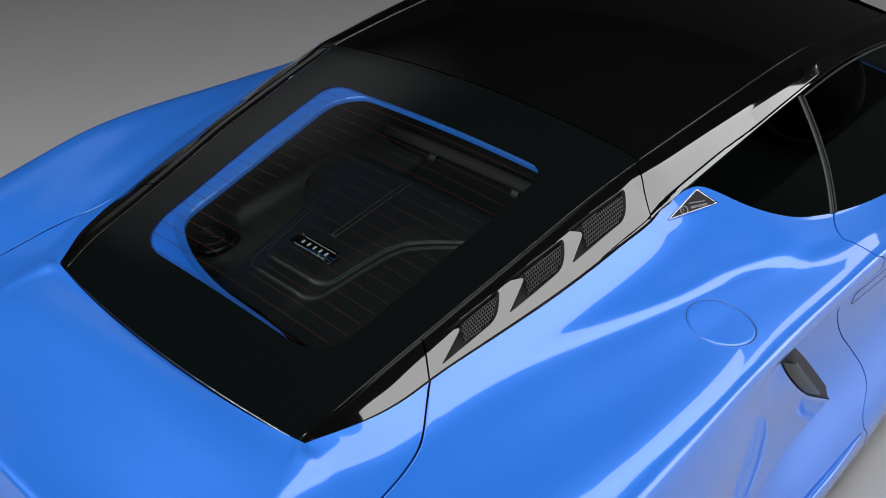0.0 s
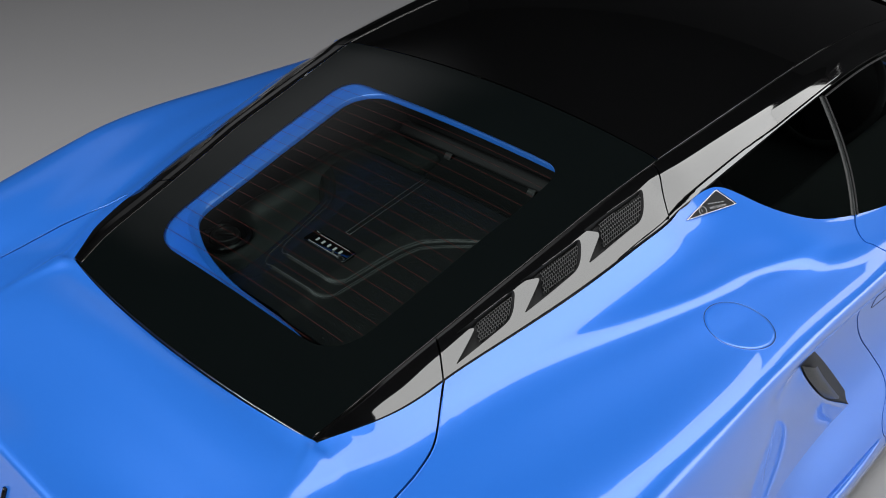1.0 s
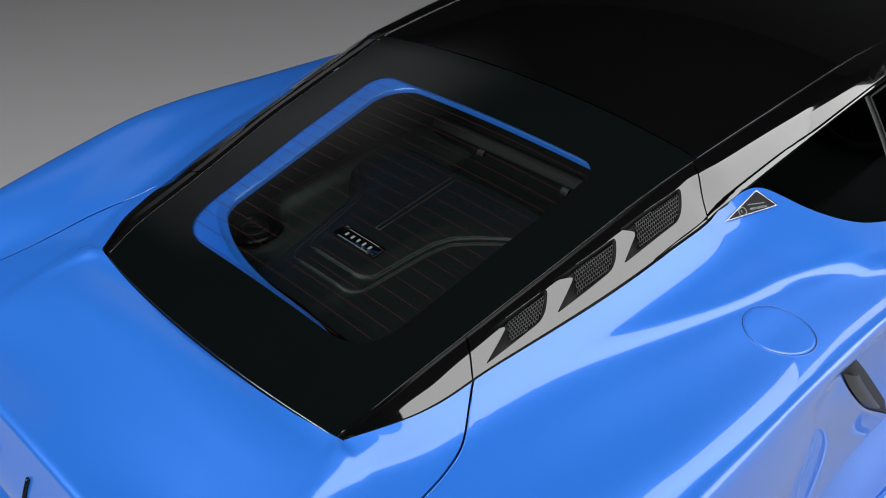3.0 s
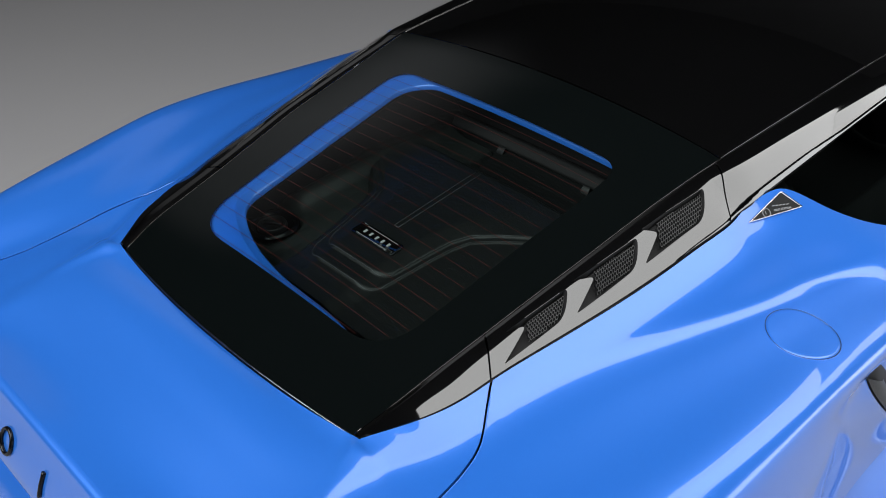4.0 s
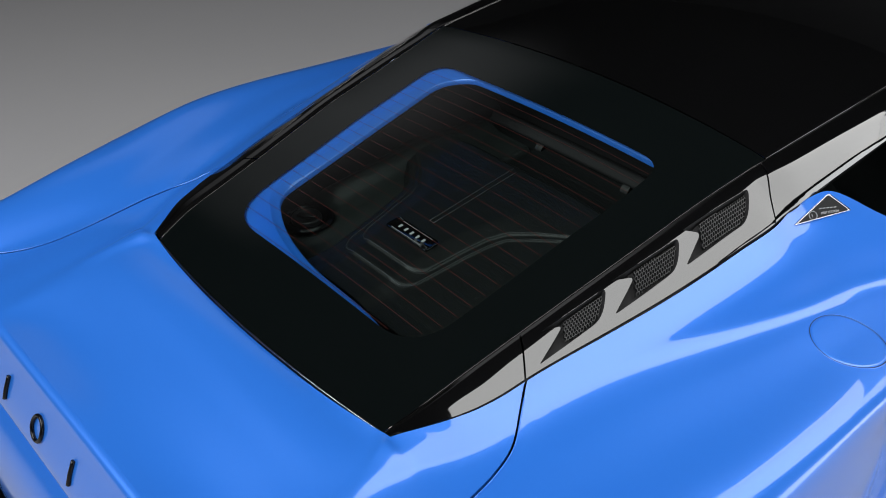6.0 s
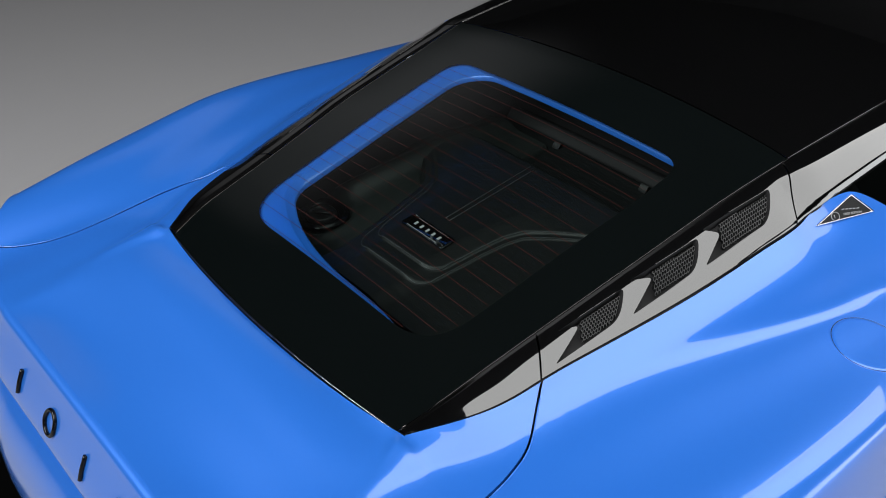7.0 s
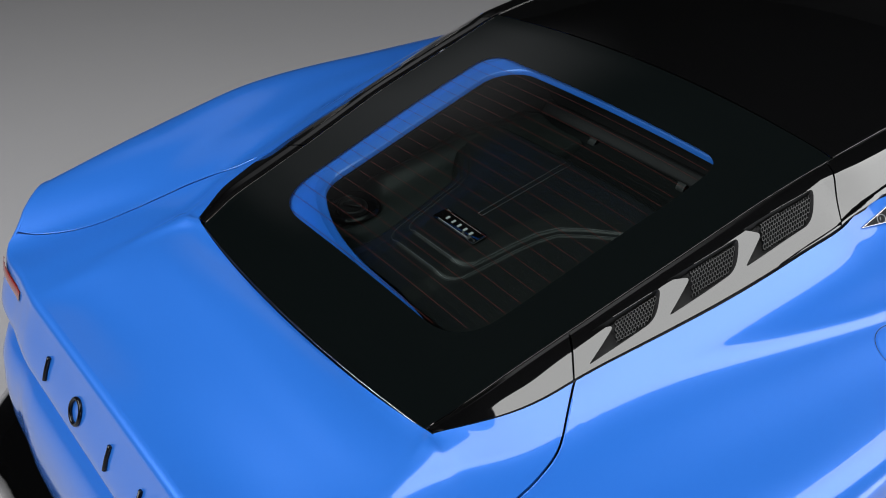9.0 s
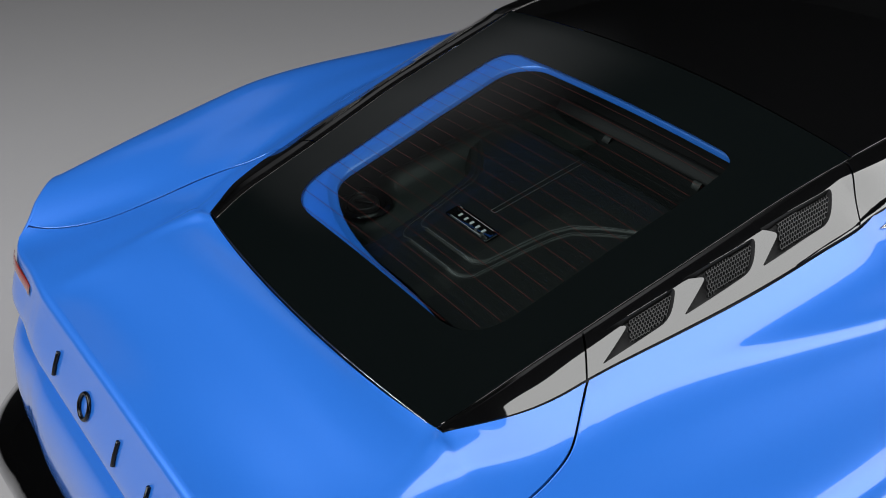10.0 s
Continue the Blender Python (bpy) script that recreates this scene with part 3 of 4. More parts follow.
def trim_profile(y):
    """Glass edge, raised crest, then a rolled face down to the foot; over the door it becomes the roof rail."""
    key = round(y, 5)
    if key not in profiles:
        g = GLASS_EDGE(y)
        mix = step((y + 0.12) / 0.10)
        b = BASE(y) * (1 - mix) + (WIN_TOP(y) * mix if mix > 0 else 0.0)
        t = np.linspace(0, 1, 80)[:, None]
        far = step(y / 0.12)
        top = CREST(min(y, 0.1)) * (1 - far) + (g + np.array((0.001, 0.0005))) * far
        low = 0.011 * step((y + 0.45) / 0.35) + 0.008 * step((y + 0.10) / 0.10) * (1 - step((y - 0.15) / 0.20))
        foot = b + np.array((-0.5, 0.9)) * low
        wide = foot - top
        begin = float(np.interp(y, [-0.9, -0.7, -0.5, -0.07, 0.0, 0.2, 0.45], [0.28, 0.18, 0.08, 0.10, 0.26, 0.30, 0.42]))
        turn = np.clip((t - begin) / 0.35, 0, 1)
        turn = turn * turn * (3 - 2 * turn)
        fall = np.cumsum(0.05 + (wide[1] / -wide[0] - 0.05) / (1 - begin - 0.175) * turn, axis=0)
        p = np.hstack([top[0] + wide[0] * t, top[1] + wide[1] * (fall - fall[0]) / (fall[-1] - fall[0])])
        if low > 0:
            p = np.vstack([p, foot + (b - foot) * np.linspace(0, 1, 8)[1:, None]])
        h = np.linspace(0, 1, 12)[:-1, None]
        edge = (top + g) / 2
        p = np.vstack([(1 - h) ** 2 * g + 2 * h * (1 - h) * edge + h * h * p[0], p])
        d = np.concatenate([[0], np.cumsum(np.linalg.norm(np.diff(p, axis=0), axis=1))])
        profiles[key] = p, d / d[-1]
    return profiles[key]


def pillar(y, s, side=1, lift=0.0):
    p, d = trim_profile(y)
    q = np.array([np.interp(s, d, c) for c in p.T])
    if lift:
        e = np.array([np.interp(min(1, s + 0.06), d, c) - np.interp(max(0, s - 0.06), d, c) for c in p.T])
        q = q + np.array((-e[1], e[0])) / np.linalg.norm(e) * lift
    return Vector((side * q[0], y, q[1]))


def rounded(corners, n):
    """A closed outline from corners (x, y, radius), n points a corner."""
    out = []
    k = len(corners)
    for i, (x, y, r) in enumerate(corners):
        p, a, b = Vector((x, y)), Vector(corners[i - 1][:2]), Vector(corners[(i + 1) % k][:2])
        da, db = (a - p).normalized(), (b - p).normalized()
        for j in range(n + 1):
            t = j / n
            out.append((1 - t) ** 2 * (p + da * r) + 2 * t * (1 - t) * p + t * t * (p + db * r))
    return out


def resample(pts, centre, n):
    """Points where n rays from the centre meet the closed outline."""
    res = []
    k = len(pts)
    for i in range(n):
        a = math.tau * i / n
        d = Vector((math.cos(a), math.sin(a)))
        best = None
        for j in range(k):
            p, q = pts[j] - centre, pts[(j + 1) % k] - centre
            den = d.x * (q.y - p.y) - d.y * (q.x - p.x)
            if abs(den) < 1e-12:
                continue
            t = (p.x * (q.y - p.y) - p.y * (q.x - p.x)) / den
            s = (p.x * d.y - p.y * d.x) / den
            if t > 0 and -1e-6 <= s <= 1 + 1e-6 and (best is None or t > best):
                best = t
        res.append(centre + d * best)
    return res


WIDE = 0.10  # metres across the trim, for laying things out on it


def slant(y, s):
    """The trim's joints run backwards from crest to foot."""
    return y - (0.056 + 0.031 * min(1.0, max(0.0, (y + 0.643) / 0.625))) * s


def on_trim(p, side, lift=0.0):
    return pillar(slant(p.x, p.y / WIDE), p.y / WIDE, side, lift)


S0, S1 = 0.015 * WIDE, 0.95 * WIDE
# front end of each vent, then its corners: distance behind that end and share of the trim's width
VENTS = (
    (-0.452, ((0.152, 0.284), (0.0, 0.284), (0.015, 0.71), (0.160, 0.85), (0.104, 0.43))),
    (-0.268, ((0.172, 0.243), (0.0, 0.290), (0.013, 0.68), (0.173, 0.765), (0.120, 0.41))),
    (-0.0725, ((0.184, 0.230), (0.0, 0.273), (0.017, 0.687), (0.190, 0.715), (0.142, 0.435))),
)
for side in (1, -1):
    for name, y0, y1, n in (("pillar_tail", -0.9255, -0.645, 40), ("roof_rail", -0.016, 1.6, 70)):
        bm = bmesh.new()
        grid(bm, [[pillar(y0 + (slant(y1, s) - y0) * k if y0 < -0.5 else slant(y0, s) + (y1 - slant(y0, s)) * k, s, side) for s in span(0.015, 0.95, 44)] for k in span(0, 1, n)])
        thicken(part(name, bm, GLOSS, car, out=INSIDE), 0.003)
    bm = bmesh.new()
    grid(bm, [[pillar(y, s, side, -0.005) for s in (0.84, 0.93, 1.03)] for y in span(-0.925, 1.6, 160)])
    part("trim_seal", bm, SEAL, car)
    # the piece with three vents: one cell round each opening
    bm = bmesh.new()
    cuts = (-0.641, -0.4468, -0.2645, -0.020)
    holes = []
    for i, (yr, corners) in enumerate(VENTS):
        hole = rounded([(yr - d, s * WIDE, r) for (d, s), r in zip(corners, (0.005, 0.012, 0.024, 0.005, 0.010))], 6)
        mid = Vector((yr - 0.056, 0.050))
        cell = [Vector((y, S0)) for y in span(cuts[i], cuts[i + 1], 30)] + [Vector((cuts[i + 1], q)) for q in span(S0, S1, 16)[1:]] + [Vector((y, S1)) for y in span(cuts[i + 1], cuts[i], 30)[1:]] + [Vector((cuts[i], q)) for q in span(S1, S0, 16)[1:-1]]
        count = 380
        ho, ce = resample(hole, mid, count), resample(cell, mid, count)
        for c in (Vector((cuts[i], S0)), Vector((cuts[i + 1], S0)), Vector((cuts[i + 1], S1)), Vector((cuts[i], S1))):
            j = min(range(count), key=lambda k: (ce[k] - c).length)
            ce[j] = c
        grid(bm, [[on_trim(a + (b - a) * t, side) for a, b in zip(ho, ce)] for t in [0.0, 0.04] + span(0.1, 1, 22)], closed=True)
        holes.append((ho, mid, yr - corners[4][0] + 0.006))
    weld(bm, 0.00005)
    trim = part("vent_trim", bm, GLOSS, car, out=INSIDE)
    for ho, mid, rear in holes:
        bm = bmesh.new()
        grid(bm, [[on_trim(mid + (p - mid) * k, side, d) for p in ho] for k, d in ((1.0, -0.0003), (0.985, -0.003), (0.95, -0.010), (0.93, -0.016))], closed=True)
        vent = part("side_vent", bm, DARK, trim)
        bm = bmesh.new()
        edge = [ho[i % len(ho)] for i in range(int(0.57 * len(ho)), int(0.92 * len(ho)))]
        tube(bm, [on_trim(p, side, 0.0004) for p in edge], 0.0009, 6)
        part("vent_rim", bm, GLOSS, vent)
        bm = bmesh.new()
        bm.faces.new([bm.verts.new(on_trim(mid + (p - mid) * 0.96, side, -0.020)) for p in ho])
        part("vent_backing", bm, DARK, vent, smooth=False)
        # honeycomb
        bm = bmesh.new()
        pitch = 0.0064
        rr = pitch / math.sqrt(3)
        net = [mid + Vector(((p.x - mid.x) * 0.95, (p.y - mid.y) * 0.82)) for p in ho]

        def within(q):
            c = False
            for i in range(len(net)):
                a, b = net[i], net[i - 1]
                if (a.y > q.y) != (b.y > q.y) and q.x < (b.x - a.x) * (q.y - a.y) / (b.y - a.y) + a.x:
                    c = not c
            return c and q.x > rear

        done = set()
        for iy in range(-11, 12):
            for ix in range(-19, 20):
                cx, cy = mid.x + (ix + 0.5 * (iy % 2)) * pitch, mid.y + iy * rr * 1.5
                cor = [Vector((cx + rr * math.sin(math.pi / 3 * k), cy + rr * math.cos(math.pi / 3 * k))) for k in range(6)]
                for k in range(6):
                    a, b = cor[k], cor[(k + 1) % 6]
                    key = (round((a.x + b.x) * 5000), round((a.y + b.y) * 5000))
                    if key in done or not (within(a) and within(b)):
                        continue
                    done.add(key)
                    d = (b - a).normalized().orthogonal() * 0.00065
                    q = [on_trim(v, side, -0.007) for v in (a - d, b - d, b + d, a + d)]
                    w = [on_trim(v, side, -0.012) for v in (a - d, b - d, b + d, a + d)]
                    qs, ws = [bm.verts.new(v) for v in q], [bm.verts.new(v) for v in w]
                    bm.faces.new(qs)
                    bm.faces.new((qs[0], qs[1], ws[1], ws[0]))
                    bm.faces.new((qs[2], qs[3], ws[3], ws[2]))
        part("honeycomb_mesh", bm, GRILLE, vent, "black honeycomb grille", smooth=False)


# ---- rear glass ----
def glass(x, y, drop=0.0):
    e = GLASS_EDGE(y)
    crown = 0.012 + 0.010 * (y + 0.95)
    return Vector((x, y, e[1] + crown * (1 - (x / e[0]) ** 2) - drop))


MID = Vector((0.0, -0.48))
WINDOW = rounded([(-0.348, -0.146, 0.065), (0.350, -0.146, 0.055), (0.352, -0.30, 0.05), (0.316, -0.795, 0.10), (-0.316, -0.795, 0.11)], 10)
PANEL = [Vector((float(GLASS_EDGE(y)[0]) - 0.003, y)) for y in span(-0.928, -0.002, 30)]
PANEL = PANEL + [Vector((x, 0.021 * (1 - (x / 0.498) ** 2))) for x in span(0.49, -0.49, 30)] + [Vector((-p.x, p.y)) for p in reversed(PANEL)] + [Vector((x, -0.953 + 0.026 * (x / 0.4) ** 2)) for x in span(-0.39, 0.39, 30)]
N = 240
wi, pa = resample(WINDOW, MID, N), resample(PANEL, MID, N)
for c in (PANEL[0], PANEL[30], Vector((-PANEL[30].x, PANEL[30].y)), Vector((-PANEL[0].x, PANEL[0].y))):
    j = min(range(N), key=lambda k: (pa[k] - c).length)
    pa[j] = c
bm = bmesh.new()
grid(bm, [[glass(*(a + (b - a) * t)) for a, b in zip(wi, pa)] for t in span(0, 1, 8)], closed=True)
rear_glass = thicken(part("rear_glass", bm, FRIT, car, "black-bordered rear window", out=INSIDE), 0.0015)
bm = bmesh.new()
vs = grid(bm, [[glass(*(MID + (a - MID) * t)) for a in wi] for t in span(0.1, 1, 9)], closed=True)
bm.faces.new(vs[0])
pane = part("clear_pane", bm, PANE, rear_glass, "clear tinted pane", out=INSIDE)
pane.visible_shadow = False
for i in range(19):
    y = -0.185 - i * 0.0335
    ends = [MID + (p - MID) * 0.99 for p in wi]
    xs = [p.x for p, q in zip(ends, ends[1:] + ends[:1]) if (p.y - y) * (q.y - y) <= 0]
    if len(xs) < 2:
        continue
    bm = bmesh.new()
    x0, x1 = min(xs), max(xs)
    grid(bm, [[glass(x, y + o, 0.002) for x in span(x0, x1, 24)] for o in (-0.00045, 0.00045)])
    part("heater_wire", bm, WIRE, rear_glass)
# bright strip at the glass's lower edge, black joint at its upper edge
bm = bmesh.new()
tube(bm, [glass(x, -0.9555 + 0.026 * (x / 0.4) ** 2, -0.0003) for x in span(-0.398, 0.398, 40)], 0.0007, 6)
part("edge_strip", bm, CHROME, rear_glass, "thin bright edge strip")

# ---- roof ----
bm = bmesh.new()
rows = []
for b in span(0, 1, 40):
    r = []
    for a in span(-1, 1, 40):
        y = 0.024 * (1 - a * a) + 0.003 + b * 1.45
        e = GLASS_EDGE(y)
        r.append(Vector((a * (e[0] - 0.004), y, e[1] + (0.022 + 0.02 * b) * (1 - a * a))))
    rows.append(r)
grid(bm, rows)
thicken(part("roof", bm, GLOSS, car, "gloss black roof panel", out=INSIDE), 0.006)

# rounded edges beside the joints
for name, pts in (("roof_edge", [Vector((x, 0.024 * (1 - (x / 0.498) ** 2) + 0.003, 1.160 + 0.022 * (1 - (x / 0.498) ** 2) - 0.0012)) for x in span(-0.494, 0.494, 40)]),):
    bm = bmesh.new()
    tube(bm, pts, 0.0022, 8)
    part(name, bm, GLOSS, car)
for side in (1, -1):
    bm = bmesh.new()
    tube(bm, [Vector((side * (float(GLASS_EDGE(y)[0]) - 0.0035), y, float(GLASS_EDGE(y)[1]) - 0.0008)) for y in span(0.004, 1.45, 60)], 0.0018, 8)
    tube(bm, [Vector((side * (float(GLASS_EDGE(y)[0]) + 0.0015), y, float(GLASS_EDGE(y)[1]) - 0.0012)) for y in span(0.004, 1.45, 60)], 0.0014, 8)
    part("rail_edge", bm, GLOSS, car)
    bm = bmesh.new()
    tube(bm, [Vector((side * (float(GLASS_EDGE(y)[0]) - 0.001), y, float(GLASS_EDGE(y)[1]) - 0.007)) for y in span(-0.92, 1.45, 90)], 0.005, 8)
    part("joint_seal", bm, SEAL, car)
    bm = bmesh.new()
    tube(bm, [Vector((side * (float(GLASS_EDGE(y)[0]) - 0.0022), y, float(GLASS_EDGE(y)[1]) - 0.0006)) for y in span(-0.925, -0.003, 60)], 0.0012, 8)
    part("glass_edge", bm, GLOSS, rear_glass)

# ---- side windows ----
for side in (1, -1):
    def win(y, t, lift=0.0):
        a, b = WIN_TOP(y), BASE(y)
        b = np.array((b[0], min(b[1], a[1] - 0.78 * (b[0] - a[0]))))
        q = a + (b - a) * t
        return Vector((side * (q[0] + lift), y, q[1] + lift * 0.6))
    bm = bmesh.new()
    grid(bm, [[win(0.085 + (0.552 - 0.165 * t + 0.016 * math.sin(math.pi * t) - 0.085) * k, t) for t in span(0, 1, 12)] for k in span(0, 1, 24)])
    part("quarter_window", bm, SIDEPANE, car, out=INSIDE)
    bm = bmesh.new()
    grid(bm, [[win(0.565 - 0.165 * t + 0.016 * math.sin(math.pi * t) + (1.55 - 0.575) * k, t) for t in span(0, 1, 12)] for k in span(0, 1, 24)])
    part("door_window", bm, SIDEPANE, car, out=INSIDE)
    bm = bmesh.new()
    grid(bm, [[win(0.545 + o - 0.165 * t + 0.016 * math.sin(math.pi * t), t, l) for t in span(0, 1, 20)] for o, l in ((0.006, -0.001), (0.008, 0.002), (0.019, 0.003), (0.022, 0.0))])
    part("window_divider", bm, PLASTIC, car, out=INSIDE)
    bm = bmesh.new()
    tube(bm, [win(0.572 - 0.165 * t + 0.016 * math.sin(math.pi * t), t, 0.002) for t in span(1, 0.02, 20)] + [win(y, 0.02, 0.003) for y in span(0.58, 1.5, 40)], 0.0028, 8)
    part("window_seal", bm, SEAL, car)

# ---- fuel flap ----
def on_skin(x, y, lift=0.0):
    return body(u_at(x, y), y, 1, lift)


bm = bmesh.new()
FX, FY, FR = 0.8147, -0.163, 0.0715
vs = grid(bm, [[on_skin(FX + FR * k * math.cos(a), FY + FR * 0.98 * k * math.sin(a), l) for a in span(0, math.tau, 72)[:-1]] for k, l in ((0.1, 0.0012), (0.5, 0.0012), (0.9, 0.0012), (0.975, 0.001), (0.985, 0.0))], closed=True)
bm.faces.new(vs[0])
flap = part("fuel_flap", bm, BLUE, car, out=INSIDE)
bm = bmesh.new()
grid(bm, [[on_skin(FX + FR * k * math.cos(a), FY + FR * 0.98 * k * math.sin(a), 0.0004) for a in span(0, math.tau, 96)[:-1]] for k in (0.972, 1.006)], closed=True)
part("flap_joint", bm, SEAL, flap, out=INSIDE)
bm = bmesh.new()
tube(bm, [on_skin(FX + FR * 1.012 * math.cos(a), FY + FR * 0.992 * math.sin(a), -0.0002) for a in span(0, math.tau, 96)], 0.0010, 6, caps=False)
part("flap_rim", bm, BLUE, flap)

# ---- engine bay ----
FLANGE = rounded([(-0.302, -0.175, 0.05), (-0.235, -0.131, 0.025), (0.42, -0.131, 0.04), (0.42, -0.84, 0.03), (0.30, -0.80, 0.03), (0.17, -0.775, 0.05), (-0.05, -0.770, 0.08), (-0.19, -0.735, 0.06), (-0.287, -0.680, 0.04), (-0.287, -0.42, 0.1)], 10)
fl = resample(FLANGE, MID, N)
big = []
for p in fl:
    q = MID + (p - MID) * 1.5
    q.y = min(0.0, max(-0.915, q.y))
    e = float(GLASS_EDGE(q.y)[0]) - 0.012
    big.append(Vector((max(-e, min(e, q.x)), q.y)))
bm = bmesh.new()
grid(bm, [[glass(*a, 0.032) for a in fl], [glass(*a, 0.0215) for a in fl], [glass(*(a + (b - a) * 0.02), 0.0195) for a, b in zip(fl, big)], [glass(*(a + (b - a) * 0.13), 0.0080) for a, b in zip(fl, big)], [glass(*(a + (b - a) * 0.16), 0.0064) for a, b in zip(fl, big)], [glass(*(a + (b - a) * 0.5), 0.006) for a, b in zip(fl, big)], [glass(*b, 0.006) for b in big]], closed=True)
surround = part("bay_surround", bm, BLUE, car, "blue painted rim under the glass", out=(0, -0.48, 0.6))
bm = bmesh.new()
def tray_point(p, k):
    q = MID + (p - MID) * k
    forward = min(1.0, max(0.0, (p.y + 0.40) / 0.25))
    return Vector((q.x, q.y + 0.15 * forward))


vs = grid(bm, [[glass(*tray_point(p, k), d) for p in fl] for k, d in ((1.06, 0.05), (1.24, 0.07), (1.26, 0.18), (1.15, 0.225), (0.8, 0.24))], closed=True)
bm.faces.new(vs[-1])
part("bay_tray", bm, PLASTIC, car, "black moulded engine bay tray", out=(0, -0.48, 3))


def shoulder(y):
    """Half width of the cover's plateau, along its rolled shoulder."""
    return float(np.interp(y, [-0.60, -0.48, -0.415, -0.35, -0.27, -0.20, -0.16], [0.080, 0.090, 0.104, 0.124, 0.142, 0.165, 0.190]))


def cover_edge(y):
    """Half width at the cover's upper moulding line; it flares out towards the front."""
    return float(np.interp(y, [-0.602, -0.57, -0.50, -0.427, -0.385, -0.345, -0.31, -0.28], [0.098, 0.104, 0.114, 0.126, 0.145, 0.190, 0.242, 0.30]))


def skirt_edge(y):
    """Half width at its lower moulding line."""
    return float(np.interp(y, [-0.645, -0.58, -0.51, -0.438, -0.397, -0.36, -0.324, -0.29], [0.108, 0.117, 0.127, 0.140, 0.154, 0.195, 0.243, 0.30]))


def inset(a, b, r):
    """Distance inside a corner of radius r, from the distances to its two sides."""
    return r - math.hypot(r - a, r - b) if a < r and b < r else min(a, b)


def cover_height(x, y):
    """The engine cover: a plateau with rolled shoulders, then two shallow steps."""
    deck = float(np.interp(y, [-0.68, -0.61, -0.525, -0.48, -0.26, -0.1], [0.950, 0.959, 0.969, 0.977, 1.006, 1.024]))
    ax = abs(x)
    first = inset(cover_edge(y) - ax, y + 0.602, 0.035)
    second = inset(skirt_edge(y) - ax, y + 0.645, 0.040)
    sh = shoulder(y) - 0.022
    roll = step((ax - sh) / max(0.05, cover_edge(y) - sh + 0.01))
    z = deck - 0.009 * roll - 0.004 * step((0.10 - (y + 0.602)) / 0.13)
    z -= 0.005 * step((0.002 - first) / 0.005) + 0.004 * step((0.002 - second) / 0.005)
    if x < 0:
        z -= 0.10 * step((ax - skirt_edge(y) - 0.016) / 0.05)
    return z - 0.03 * max(0.0, -second) - 0.10 * step((y + 0.21) / 0.08)


def cover_line(width, back, r, side):
    """Points along one of the cover's moulding lines, from the middle of its rear edge forwards."""
    c = width(back + r) - r
    pts = [(x, back) for x in span(0.0, c, 10)]
    pts += [(c + r * math.sin(a), back + r - r * math.cos(a)) for a in span(0, math.pi / 2, 10)[1:]]
    pts += [(width(y), y) for y in span(back + r, -0.315 if side > 0 else -0.40, 30)[1:]]
    return [Vector((side * x, y, cover_height(side * x, y) + 0.0022)) for x, y in pts]


engine = thing("engine", "black plastic engine cover and parts inside the bay", "engine")
bm = bmesh.new()
grid(bm, [[Vector((x, y, cover_height(x, y))) for x in span(-0.25, 0.36, 190)] for y in span(-0.735, -0.150, 170)])
cover = part("engine_cover", bm, PLASTIC, engine, "black moulded engine cover", out=(0, -0.4, 0))
# thin bright moulding lines along the cover's two steps
for side in (1, -1):
    for width, back, r in ((cover_edge, -0.602, 0.035), (skirt_edge, -0.645, 0.040)):
        bm = bmesh.new()
        tube(bm, cover_line(width, back, r, side), lambda k: 0.0010 * (1 - 0.5 * k), 6)
        part("moulding_line", bm, SATIN, cover, "thin satin edge line")
bm = bmesh.new()
for x in (-0.0065, 0.0065):
    tube(bm, [Vector((x * (1 + 0.2 * k), -0.474 + 0.26 * k, cover_height(0, -0.474 + 0.26 * k) + 0.001)) for k in span(0, 1, 16)], 0.0010, 6)
tube(bm, [Vector((x, -0.474, cover_height(0, -0.474) + 0.001)) for x in (-0.0065, 0.0065)], 0.0010, 6)
part("centre_strake", bm, SATIN, cover, "thin double centre strake")
# badge plate: bars stand for its lettering
BZ = cover_height(0, -0.518)
tilt = pose(-0.001, -0.530, BZ + 0.0012, 8, 0, -1)
bm = bmesh.new()
out = rounded([(-0.070, -0.020, 0.007), (0.070, -0.020, 0.007), (0.070, 0.020, 0.007), (-0.070, 0.020, 0.007)], 5)
rows = [[tilt @ Vector((p.x * k, p.y * k, z)) for p in out] for k, z in ((1.0, -0.002), (1.0, 0.0012), (0.985, 0.002), (0.95, 0.002), (0.93, 0.0008))]
vs = grid(bm, rows, closed=True)
bm.faces.new(vs[-1])
badge = part("engine_badge", bm, GLOSS, cover, "black badge plate with silver bars", out=(0, -0.5, 0.5))
for name, items in (("badge_line", [((0.004, 0.0145), 0.100, 0.0011), ((-0.004, -0.0145), 0.100, 0.0011)]), ("badge_bar", [((-0.039 + 0.0195 * i, 0.0), 0.0062, 0.0104) for i in range(5)])):
    for (cx, cy), w, h in items:
        bm = bmesh.new()
        box(bm, (w, h, 0.0008), tilt @ pose(cx, cy, 0.0014), 0.0003)
        part(name, bm, GREYINK, badge, smooth=False)
